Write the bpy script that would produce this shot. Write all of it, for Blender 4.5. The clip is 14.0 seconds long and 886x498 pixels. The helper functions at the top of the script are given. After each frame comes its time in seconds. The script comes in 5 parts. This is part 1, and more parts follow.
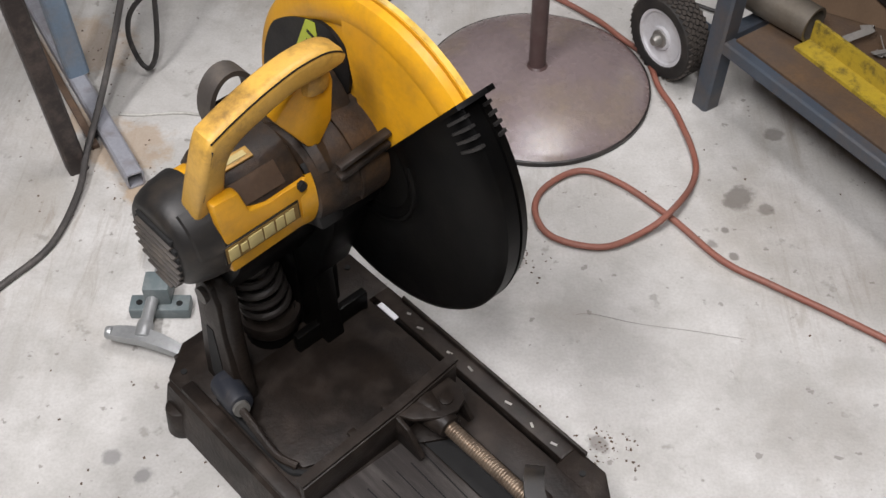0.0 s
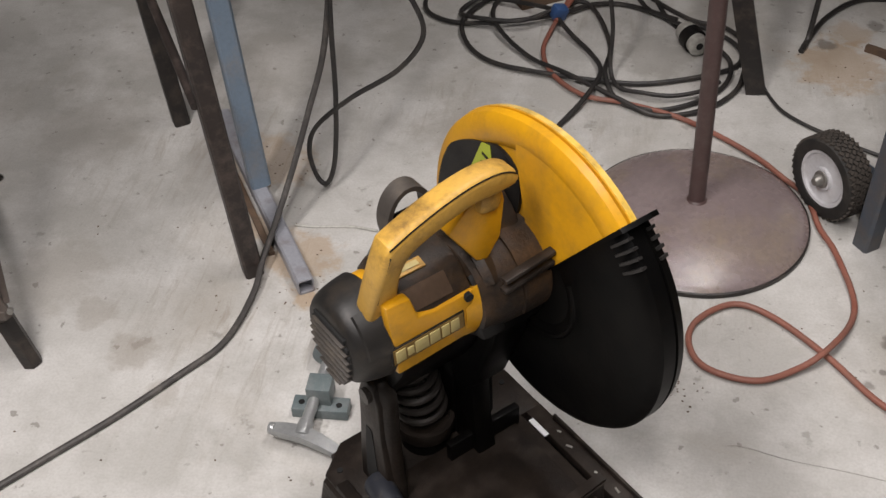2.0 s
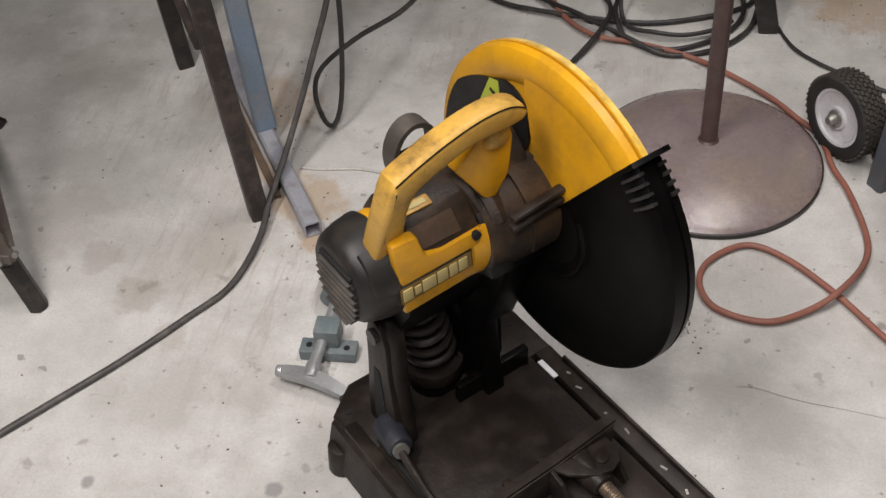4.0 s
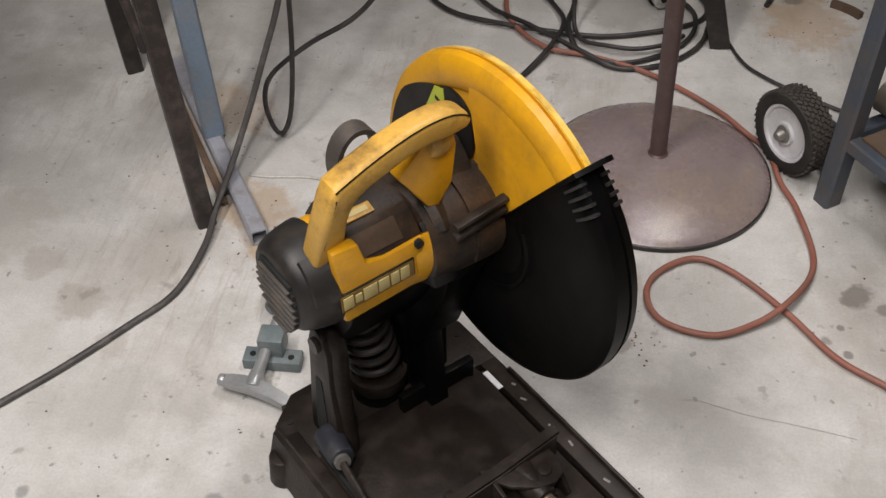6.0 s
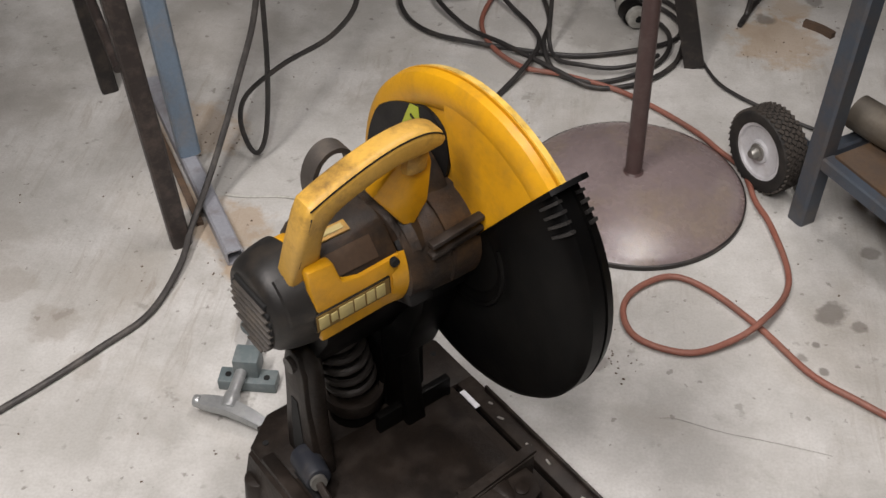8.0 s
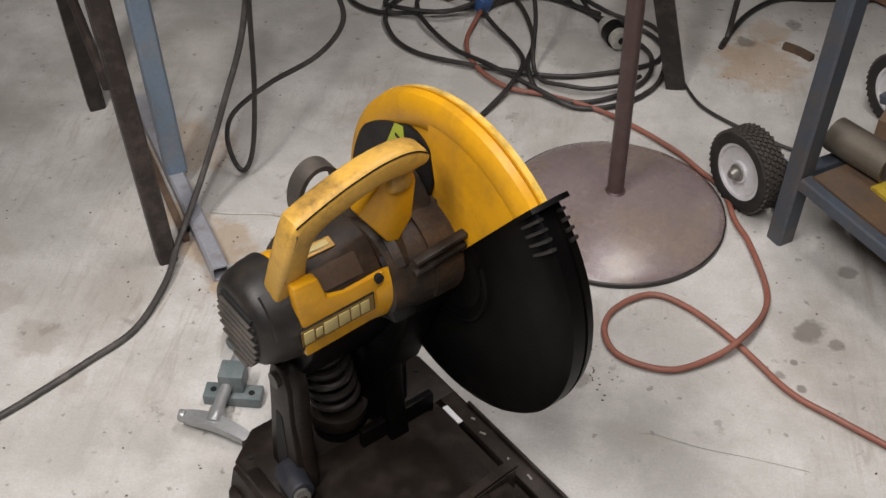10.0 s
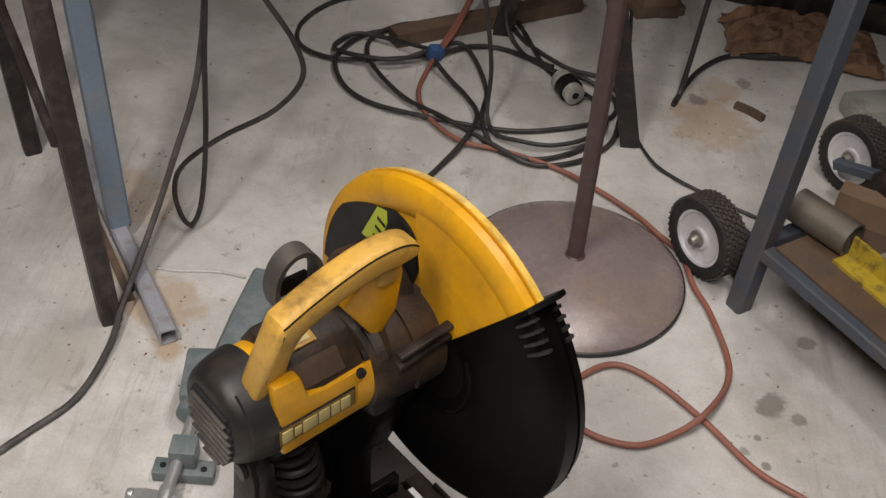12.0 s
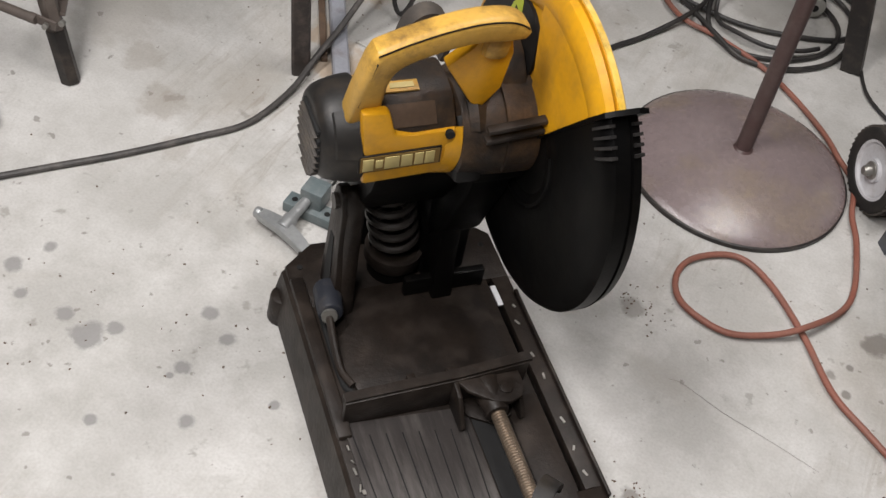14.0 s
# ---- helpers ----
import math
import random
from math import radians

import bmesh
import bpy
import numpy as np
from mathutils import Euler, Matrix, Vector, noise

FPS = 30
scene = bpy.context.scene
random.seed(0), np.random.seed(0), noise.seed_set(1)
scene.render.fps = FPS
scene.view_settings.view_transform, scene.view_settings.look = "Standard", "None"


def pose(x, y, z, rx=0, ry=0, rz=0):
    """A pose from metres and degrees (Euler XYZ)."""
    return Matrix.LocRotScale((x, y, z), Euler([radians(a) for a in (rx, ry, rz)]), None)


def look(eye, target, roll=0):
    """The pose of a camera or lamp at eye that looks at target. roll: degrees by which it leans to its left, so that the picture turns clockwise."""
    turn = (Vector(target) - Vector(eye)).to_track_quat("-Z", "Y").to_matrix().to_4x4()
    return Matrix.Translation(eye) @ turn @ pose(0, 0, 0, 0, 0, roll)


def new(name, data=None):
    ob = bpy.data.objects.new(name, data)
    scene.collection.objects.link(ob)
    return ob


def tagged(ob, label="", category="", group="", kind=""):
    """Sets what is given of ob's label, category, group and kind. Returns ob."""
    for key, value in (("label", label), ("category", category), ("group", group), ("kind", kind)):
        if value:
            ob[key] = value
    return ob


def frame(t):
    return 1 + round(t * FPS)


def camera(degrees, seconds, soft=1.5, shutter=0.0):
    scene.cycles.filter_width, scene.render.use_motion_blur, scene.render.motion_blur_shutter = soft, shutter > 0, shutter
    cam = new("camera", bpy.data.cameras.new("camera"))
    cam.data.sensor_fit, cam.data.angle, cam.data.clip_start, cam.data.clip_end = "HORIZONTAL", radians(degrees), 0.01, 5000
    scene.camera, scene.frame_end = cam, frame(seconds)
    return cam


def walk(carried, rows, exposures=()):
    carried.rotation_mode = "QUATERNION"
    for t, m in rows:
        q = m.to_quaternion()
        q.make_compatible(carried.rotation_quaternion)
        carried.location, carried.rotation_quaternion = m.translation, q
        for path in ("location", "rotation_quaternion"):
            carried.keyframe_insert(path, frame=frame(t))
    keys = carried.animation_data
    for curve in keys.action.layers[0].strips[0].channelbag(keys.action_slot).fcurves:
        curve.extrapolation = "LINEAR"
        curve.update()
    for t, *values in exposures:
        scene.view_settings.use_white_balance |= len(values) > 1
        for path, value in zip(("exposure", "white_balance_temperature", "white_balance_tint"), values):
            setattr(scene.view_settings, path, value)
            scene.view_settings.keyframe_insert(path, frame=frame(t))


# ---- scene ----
cam = camera(42.0, 14.0)
PATH = [
    (0, (0.034, 0.003, 1.342), (0.009, 1.328, -0.156), 0.6),
    (0.5, (0.002, 0.017, 1.32), (-0.089, 1.292, -0.219), 1.5),
    (1, (0.006, 0.014, 1.322), (-0.139, 1.288, -0.213), -0.9),
    (1.2, (0.017, 0.003, 1.340), (-0.149, 1.334, -0.144), -1.7),
    (1.5, (0.024, -0.019, 1.365), (-0.191, 1.428, 0.001), -1.7),
    (2, (0.021, -0.054, 1.373), (-0.266, 1.407, 0.038), -2.9),
    (2.5, (0.014, -0.061, 1.376), (-0.319, 1.38, 0.031), -2.9),
    (5, (0.036, -0.04, 1.335), (-0.227, 1.349, -0.08), -3.5),
    (5.5, (0.043, -0.041, 1.342), (-0.207, 1.361, -0.062), -2.5),
    (6, (0.038, -0.039, 1.337), (-0.19, 1.386, -0.047), -1.0),
    (6.5, (0.031, -0.043, 1.333), (-0.192, 1.386, -0.048), -0.8),
    (7, (0.023, -0.036, 1.329), (-0.193, 1.389, -0.058), -0.1),
    (7.5, (0.03, -0.038, 1.333), (-0.177, 1.407, -0.035), 0.6),
    (8, (0.04, -0.038, 1.333), (-0.153, 1.417, -0.026), -0.2),
    (10.5, (0.044, -0.059, 1.349), (-0.121, 1.43, 0.024), 1.0),
    (11, (0.04, -0.06, 1.346), (-0.136, 1.434, 0.028), 1.8),
    (11.5, (-0.012, -0.008, 1.347), (-0.13, 1.472, 0.006), 2.6),
    (12, (-0.049, 0.033, 1.367), (-0.067, 1.545, 0.059), 5.7),
    (12.3, (-0.030, 0.053, 1.375), (-0.261, 1.590, 0.116), 5.4),
    (12.5, (0.01, 0.06, 1.38), (-0.388, 1.564, 0.124), 6.4),
    (12.8, (0.076, 0.067, 1.365), (-0.476, 1.426, 0.006), 5.9),
    (13, (0.11, 0.059, 1.338), (-0.455, 1.352, -0.079), 5.4),
    (13.3, (0.129, 0.041, 1.339), (-0.446, 1.326, -0.082), 5.0),
    (13.5, (0.143, 0.03, 1.336), (-0.401, 1.291, -0.118), 5.2),
    (13.8, (0.171, -0.033, 1.341), (-0.265, 1.223, -0.153), 10.2),
    (14, (0.176, -0.075, 1.35), (-0.223, 1.217, -0.123), 12.4),
]
walk(cam, [(t, look(eye, target, roll)) for t, eye, target, roll in PATH],
     exposures=[(0, 0.16, 6350, 12.5), (1, 0.09, 6450, 12.5), (1.5, -0.02, 6650, 13), (11, -0.06, 6650, 12.5), (12, -0.17, 6850, 13.5), (12.5, -0.02, 6850, 13.5), (13.2, 0.05, 6600, 12), (14, 0.06, 6500, 11)])


# ---- light ----
world = bpy.data.worlds.new("workshop_air")
scene.world = world
world.use_nodes = True
world.node_tree.nodes["Background"].inputs[0].default_value = (0.9, 0.95, 1.0, 1)
world.node_tree.nodes["Background"].inputs[1].default_value = 0.01
LAMP_SPOTS = [(0.42, 1.50, 2.45, 27), (-0.85, 0.05, 2.45, 50), (0.05, -0.55, 2.45, 41), (-0.5, 4.4, 2.45, 1)]  # place and watts of each tube; all unseen, last three added to balance brightness


# ---- materials ----
def material(name, colour, rough=0.6, metal=0.0, second=None, blend=0.5, scale=12.0, grain=160.0, grain_amount=0.25,
             bump=0.15, bump_scale=220.0, dirt=None, dirt_scale=5.0, dirt_amount=0.45, rough_spread=0.12, stretch=(1, 1, 1), coat=0.0, gloss=0.5):
    """Procedural surface: a base colour mixed with a second one in patches, fine grain, dirt patches, uneven gloss, fine relief."""
    m = bpy.data.materials.new(name)
    m.use_nodes = True
    nt = m.node_tree
    n, l = nt.nodes, nt.links
    shader = n["Principled BSDF"]
    coord = n.new("ShaderNodeTexCoord")
    mapping = n.new("ShaderNodeMapping")
    mapping.inputs["Scale"].default_value = stretch
    l.new(coord.outputs["Object"], mapping.inputs[0])

    def noise_tex(size, detail=5.0, rough_=0.6):
        t = n.new("ShaderNodeTexNoise")
        t.inputs["Scale"].default_value, t.inputs["Detail"].default_value, t.inputs["Roughness"].default_value = size, detail, rough_
        l.new(mapping.outputs[0], t.inputs["Vector"])
        return t.outputs["Fac"]

    def ramp(value, low, high, top=1.0):
        r = n.new("ShaderNodeMapRange")
        r.inputs["From Min"].default_value, r.inputs["From Max"].default_value, r.inputs["To Max"].default_value = low, high, top
        l.new(value, r.inputs["Value"])
        return r.outputs[0]

    def mix(fac, a, b):
        x = n.new("ShaderNodeMix")
        x.data_type = "RGBA"
        l.new(fac, x.inputs["Factor"])
        for sock, v in ((x.inputs[6], a), (x.inputs[7], b)):
            if isinstance(v, tuple):
                sock.default_value = (*v[:3], 1)
            else:
                l.new(v, sock)
        return x.outputs[2]

    second = second or tuple(c * 0.75 for c in colour)
    out = mix(ramp(noise_tex(scale), 0.5 - blend / 2, 0.5 + blend / 2), tuple(colour), tuple(second))
    if dirt:
        out = mix(ramp(noise_tex(dirt_scale, 8.0, 0.7), 0.48, 0.68, dirt_amount), out, tuple(dirt))
    fine = noise_tex(grain, 3.0)
    out = mix(ramp(fine, 0.35, 0.75, grain_amount), out, tuple(c * 0.45 for c in colour))
    l.new(out, shader.inputs["Base Color"])
    shader.inputs["Metallic"].default_value = metal
    shader.inputs["Coat Weight"].default_value = coat
    shader.inputs["Specular IOR Level"].default_value = gloss
    r = n.new("ShaderNodeMapRange")
    r.inputs["To Min"].default_value, r.inputs["To Max"].default_value = max(rough - rough_spread, 0.05), min(rough + rough_spread, 1)
    l.new(noise_tex(scale * 2.5), r.inputs["Value"])
    l.new(r.outputs[0], shader.inputs["Roughness"])
    b = n.new("ShaderNodeBump")
    b.inputs["Strength"].default_value, b.inputs["Distance"].default_value = bump, 0.002
    l.new(noise_tex(bump_scale, 4.0), b.inputs["Height"])
    l.new(b.outputs[0], shader.inputs["Normal"])
    return m


YELLOW = material("yellow_plastic", (0.67, 0.335, 0.008), 0.36, second=(0.58, 0.275, 0.008), dirt=(0.22, 0.125, 0.03), dirt_scale=13, dirt_amount=0.5, grain_amount=0.12, bump=0.12)
YELLOW_WORN = material("grimy_yellow_plastic", (0.62, 0.355, 0.055), 0.44, second=(0.50, 0.30, 0.075), dirt=(0.11, 0.06, 0.022), dirt_scale=14, dirt_amount=0.95, grain_amount=0.25, bump=0.15)
# paler yellow: scuffs plus lamp light painted on the guard's rim
YELLOW_SCUFFED_LIT = material("scuffed_lit_yellow_rim", (0.76, 0.47, 0.05), 0.36, second=(0.80, 0.58, 0.20), blend=0.25, scale=22, dirt=(0.20, 0.12, 0.035), dirt_scale=30, dirt_amount=0.7, grain_amount=0.15)
BLACK_PLASTIC = material("black_plastic", (0.007, 0.007, 0.0075), 0.42, second=(0.012, 0.011, 0.0105), dirt=(0.045, 0.038, 0.03), dirt_scale=7, dirt_amount=0.35, bump=0.1, gloss=0.2)
# black plastic of the guard; also paints the shade under the motor
GUARD_AND_SHADE_BLACK = material("black_guard_and_shade", (0.002, 0.002, 0.0022), 0.40, second=(0.003, 0.0028, 0.0026), dirt=(0.014, 0.012, 0.010), dirt_scale=6, dirt_amount=0.3, bump=0.08, gloss=0.10)
CAP_GREY = material("charcoal_cap_plastic", (0.012, 0.0118, 0.012), 0.46, second=(0.020, 0.018, 0.016), dirt=(0.075, 0.058, 0.042), dirt_scale=14, dirt_amount=0.45, bump=0.12, gloss=0.35)
DUSTY_CASE = material("dusty_gear_case", (0.026, 0.021, 0.018), 0.5, metal=0.15, second=(0.095, 0.052, 0.024), blend=0.28, scale=15, dirt=(0.008, 0.007, 0.006), dirt_scale=19, dirt_amount=0.85, grain_amount=0.5, bump=0.45, gloss=0.4)
BASE_STEEL = material("dirty_base_paint", (0.0115, 0.0095, 0.0085), 0.44, metal=0.0, second=(0.028, 0.020, 0.015), blend=0.5, scale=14, dirt=(0.11, 0.088, 0.074), dirt_scale=20, dirt_amount=0.35, grain_amount=0.4, bump=0.4, bump_scale=150, gloss=0.25)
BASE_WORN = material("rubbed_base_steel", (0.075, 0.066, 0.062), 0.40, metal=0.3, second=(0.036, 0.032, 0.031), scale=9, stretch=(9, 1.0, 1), dirt=(0.2, 0.185, 0.17), dirt_scale=7, dirt_amount=0.4, bump=0.25)
SPRING_STEEL = material("dull_spring_steel", (0.055, 0.049, 0.044), 0.4, metal=0.3, second=(0.028, 0.023, 0.02), bump=0.2)
SCREW_STEEL = material("tan_screw_steel", (0.36, 0.29, 0.22), 0.4, metal=0.7, second=(0.24, 0.18, 0.13), scale=40, dirt=(0.08, 0.06, 0.05), dirt_scale=30)
# near-black for shade in holes, slots and troughs, laid on as thin pieces
VOID = material("dark_recess", (0.008, 0.008, 0.008), 0.85, bump=0.0)
LABEL_CREAM = material("cream_print", (0.52, 0.42, 0.17), 0.5, dirt=(0.3, 0.22, 0.1), dirt_scale=40, dirt_amount=0.4, grain_amount=0.1)
LIME = material("lime_sticker", (0.52, 0.60, 0.05), 0.45, grain_amount=0.1)
ABRASIVE = material("abrasive_wheel", (0.03, 0.028, 0.027), 0.9, grain_amount=0.6, bump=0.8)
BROWN_TUBE = material("brown_painted_tube", (0.022, 0.0175, 0.0165), 0.5, second=(0.036, 0.026, 0.022), dirt=(0.16, 0.12, 0.10), dirt_scale=26, dirt_amount=0.4, bump=0.2)
BLACK_TUBE = material("black_painted_tube", (0.010, 0.0085, 0.008), 0.5, second=(0.02, 0.016, 0.014), dirt=(0.16, 0.12, 0.09), dirt_scale=24, dirt_amount=0.25)
BLUE_TUBE = material("pale_blue_painted_tube", (0.19, 0.255, 0.33), 0.5, second=(0.16, 0.215, 0.28), dirt=(0.30, 0.22, 0.14), dirt_scale=16, dirt_amount=0.35)
GALV = material("scuffed_grey_tube", (0.40, 0.41, 0.45), 0.42, metal=0.2, second=(0.31, 0.315, 0.35), dirt=(0.16, 0.12, 0.09), dirt_scale=22, dirt_amount=0.5)
CART_BLUE = material("slate_blue_frame_paint", (0.070, 0.087, 0.113), 0.46, second=(0.052, 0.064, 0.08), dirt=(0.16, 0.115, 0.08), dirt_scale=12, dirt_amount=0.4)
RUST_PLATE = material("rusty_shelf_plate", (0.16, 0.09, 0.04), 0.75, second=(0.09, 0.065, 0.05), scale=10, dirt=(0.06, 0.05, 0.045), dirt_scale=8, dirt_amount=0.7, bump=0.4)
STAND_BASE = material("mauve_painted_stand_base", (0.265, 0.21, 0.207), 0.27, second=(0.21, 0.166, 0.167), dirt=(0.30, 0.235, 0.15), dirt_scale=5, dirt_amount=0.6, grain=130, grain_amount=0.55, bump=0.22, bump_scale=300, gloss=0.8)
POST_BROWN = material("brown_post_paint", (0.092, 0.052, 0.05), 0.45, second=(0.08, 0.052, 0.048), dirt=(0.2, 0.16, 0.14), dirt_scale=25, dirt_amount=0.25)
RUBBER = material("black_rubber", (0.012, 0.0115, 0.011), 0.75, second=(0.022, 0.02, 0.018), dirt=(0.07, 0.058, 0.047), dirt_scale=20, dirt_amount=0.45, bump=0.3)
TREAD = material("dusty_tyre_tread", (0.034, 0.029, 0.025), 0.8, second=(0.062, 0.05, 0.04), scale=30, bump=0.3)
RIM_WHITE = material("white_wheel_paint", (0.74, 0.74, 0.77), 0.4, second=(0.55, 0.55, 0.56), dirt=(0.3, 0.27, 0.23), dirt_scale=20, dirt_amount=0.4, grain_amount=0.08)
HUB_STEEL = material("dull_zinc", (0.38, 0.37, 0.34), 0.4, metal=0.7, second=(0.25, 0.24, 0.22), scale=30)
CORD_GREY = material("dusty_black_cord", (0.055, 0.05, 0.047), 0.55, second=(0.045, 0.042, 0.04), scale=20, dirt=(0.2, 0.18, 0.16), dirt_scale=25, dirt_amount=0.45)
CORD_BLACK = material("black_cord", (0.016, 0.015, 0.015), 0.5, second=(0.028, 0.026, 0.025), dirt=(0.13, 0.11, 0.09), dirt_scale=25, dirt_amount=0.3)
HOSE_RED = material("faded_red_hose", (0.24, 0.078, 0.052), 0.55, second=(0.29, 0.12, 0.085), scale=15, dirt=(0.16, 0.10, 0.08), dirt_scale=14, dirt_amount=0.5)
TAPE_BLUE = material("blue_tie", (0.04, 0.10, 0.26), 0.5)
PLUG_WHITE = material("offwhite_plug", (0.52, 0.51, 0.47), 0.45, dirt=(0.2, 0.18, 0.15), dirt_scale=40)
VISE_GREY = material("grey_green_vise_paint", (0.135, 0.165, 0.17), 0.42, second=(0.11, 0.14, 0.145), dirt=(0.30, 0.31, 0.30), dirt_scale=16, dirt_amount=0.5, bump=0.15)
BRIGHT_STEEL = material("bright_steel", (0.42, 0.43, 0.43), 0.34, metal=0.45, second=(0.28, 0.29, 0.29), scale=24)
TEAL_PIPE = material("chipped_teal_pipe", (0.15, 0.14, 0.125), 0.5, second=(0.07, 0.10, 0.09), blend=0.2, scale=14, dirt=(0.2, 0.17, 0.14), dirt_scale=9, dirt_amount=0.5)
TRESTLE_PAINT = material("brown_trestle_paint", (0.085, 0.07, 0.062), 0.5, second=(0.12, 0.095, 0.08), dirt=(0.22, 0.19, 0.16), dirt_scale=18, dirt_amount=0.3)
WEATHERED = material("rusty_angle_iron", (0.14, 0.085, 0.05), 0.75, second=(0.09, 0.062, 0.045), scale=10, stretch=(1, 6, 1), dirt=(0.05, 0.04, 0.035), dirt_scale=9, dirt_amount=0.5)
YELLOW_BAR = material("chipped_yellow_bar", (0.55, 0.40, 0.03), 0.55, second=(0.42, 0.30, 0.04), dirt=(0.06, 0.05, 0.03), dirt_scale=45, dirt_amount=0.9)
PIPE_GREY = material("grey_steel_pipe", (0.15, 0.135, 0.115), 0.5, metal=0.4, second=(0.20, 0.17, 0.13), dirt=(0.09, 0.07, 0.05), dirt_scale=12)
RAG = material("brown_rag_cloth", (0.30, 0.165, 0.095), 0.95, second=(0.42, 0.27, 0.18), scale=22, dirt=(0.08, 0.05, 0.035), dirt_scale=18, dirt_amount=0.7, bump=0.6)
PALE_TIN = material("pale_tin", (0.42, 0.43, 0.38), 0.45, metal=0.3, dirt=(0.12, 0.12, 0.09), dirt_scale=20, dirt_amount=0.7)
PAPER = material("crumpled_grey_scrap", (0.36, 0.34, 0.31), 0.8, dirt=(0.12, 0.1, 0.09), dirt_scale=25, dirt_amount=0.7)
# room shell out of view; walls and ceiling darkened to reduce fill light
WALL_PAINT = material("workshop_wall_paint", (0.17, 0.165, 0.155), 0.8, scale=1.5, grain=40)
CEILING_PAINT = material("ceiling_sheet", (0.09, 0.088, 0.085), 0.8, scale=1.5, grain=40)
BENCH_WOOD = material("bench_board", (0.24, 0.16, 0.10), 0.7, scale=6, stretch=(1, 8, 1))


def concrete():
    """Worn, trowelled shop concrete with grey and warm patches, specks, scuffs, oil spots and rust."""
    m = bpy.data.materials.new("worn_concrete")
    m.use_nodes = True
    nt = m.node_tree
    n, l = nt.nodes, nt.links
    shader = n["Principled BSDF"]
    coord = n.new("ShaderNodeTexCoord")

    def noise_tex(size, detail=6.0, rough_=0.6, vec=None, dist=0.0):
        t = n.new("ShaderNodeTexNoise")
        t.inputs["Scale"].default_value, t.inputs["Detail"].default_value = size, detail
        t.inputs["Roughness"].default_value, t.inputs["Distortion"].default_value = rough_, dist
        l.new(vec or coord.outputs["Object"], t.inputs["Vector"])
        return t

    def ramp(value, low, high, a=0.0, b=1.0):
        r = n.new("ShaderNodeMapRange")
        for key, v in (("From Min", low), ("From Max", high), ("To Min", a), ("To Max", b)):
            r.inputs[key].default_value = v
        l.new(value, r.inputs["Value"])
        return r.outputs[0]

    def mix(fac, a, b):
        x = n.new("ShaderNodeMix")
        x.data_type = "RGBA"
        l.new(fac, x.inputs["Factor"])
        for sock, v in ((x.inputs[6], a), (x.inputs[7], b)):
            if isinstance(v, tuple):
                sock.default_value = (*v, 1)
            else:
                l.new(v, sock)
        return x.outputs[2]

    def math_node(op, a, b):
        x = n.new("ShaderNodeMath")
        x.operation = op
        for sock, v in ((x.inputs[0], a), (x.inputs[1], b)):
            if isinstance(v, (int, float)):
                sock.default_value = v
            else:
                l.new(v, sock)
        return x.outputs[0]

    out = mix(ramp(noise_tex(1.3, 7).outputs["Fac"], 0.35, 0.65), (0.49, 0.48, 0.455), (0.385, 0.375, 0.352))
    out = mix(ramp(noise_tex(6.0, 8, 0.65).outputs["Fac"], 0.42, 0.66, 0, 0.7), out, (0.66, 0.65, 0.63))
    out = mix(ramp(noise_tex(2.6, 6, 0.6, dist=0.6).outputs["Fac"], 0.54, 0.72, 0, 0.55), out, (0.31, 0.275, 0.225))
    out = mix(ramp(noise_tex(11.0, 9, 0.75, dist=0.4).outputs["Fac"], 0.55, 0.72, 0, 0.35), out, (0.25, 0.235, 0.21))
    streak = n.new("ShaderNodeMapping")
    streak.inputs["Rotation"].default_value, streak.inputs["Scale"].default_value = (0, 0, 0.9), (30, 3.5, 1)
    l.new(coord.outputs["Object"], streak.inputs[0])
    patch = ramp(noise_tex(2.1, 4, 0.5).outputs["Fac"], 0.48, 0.62, 0, 0.5)
    out = mix(math_node("MULTIPLY", patch, ramp(noise_tex(1.6, 5, 0.7, streak.outputs[0], 0.8).outputs["Fac"], 0.5, 0.68)), out, (0.26, 0.22, 0.175))
    # small dark specks and drips
    out = mix(ramp(noise_tex(46.0, 3, 0.5).outputs["Fac"], 0.675, 0.715, 0, 0.6), out, (0.15, 0.135, 0.115))
    out = mix(ramp(noise_tex(17.0, 4, 0.6).outputs["Fac"], 0.645, 0.70, 0, 0.5), out, (0.20, 0.185, 0.16))
    out = mix(ramp(noise_tex(230.0, 3, 0.5).outputs["Fac"], 0.4, 0.8, 0, 0.25), out, (0.24, 0.225, 0.2))
    # oil spots, a damp patch, rust, and brown dirt that also paints the dimmer back floor, each with its own ragged
    # edge
    wobble = noise_tex(22.0, 5, 0.65)
    for x, y, r, strength, colour in SPOTS:
        place = n.new("ShaderNodeVectorMath")
        place.operation = "DISTANCE"
        l.new(coord.outputs["Object"], place.inputs[0])
        place.inputs[1].default_value = (x, y, 0)
        ragged = math_node("ADD", place.outputs["Value"], math_node("MULTIPLY", math_node("SUBTRACT", wobble.outputs["Fac"], 0.5), 2.2 * r))
        out = mix(ramp(ragged, r * 1.1, r * 0.7, 0, strength), out, colour)
    l.new(out, shader.inputs["Base Color"])
    l.new(ramp(noise_tex(4.0, 6).outputs["Fac"], 0.3, 0.7, 0.42, 0.68), shader.inputs["Roughness"])
    b = n.new("ShaderNodeBump")
    b.inputs["Strength"].default_value, b.inputs["Distance"].default_value = 0.25, 0.003
    l.new(math_node("ADD", noise_tex(120.0, 5).outputs["Fac"], noise_tex(9.0, 5).outputs["Fac"]), b.inputs["Height"])
    l.new(b.outputs[0], shader.inputs["Normal"])
    return m


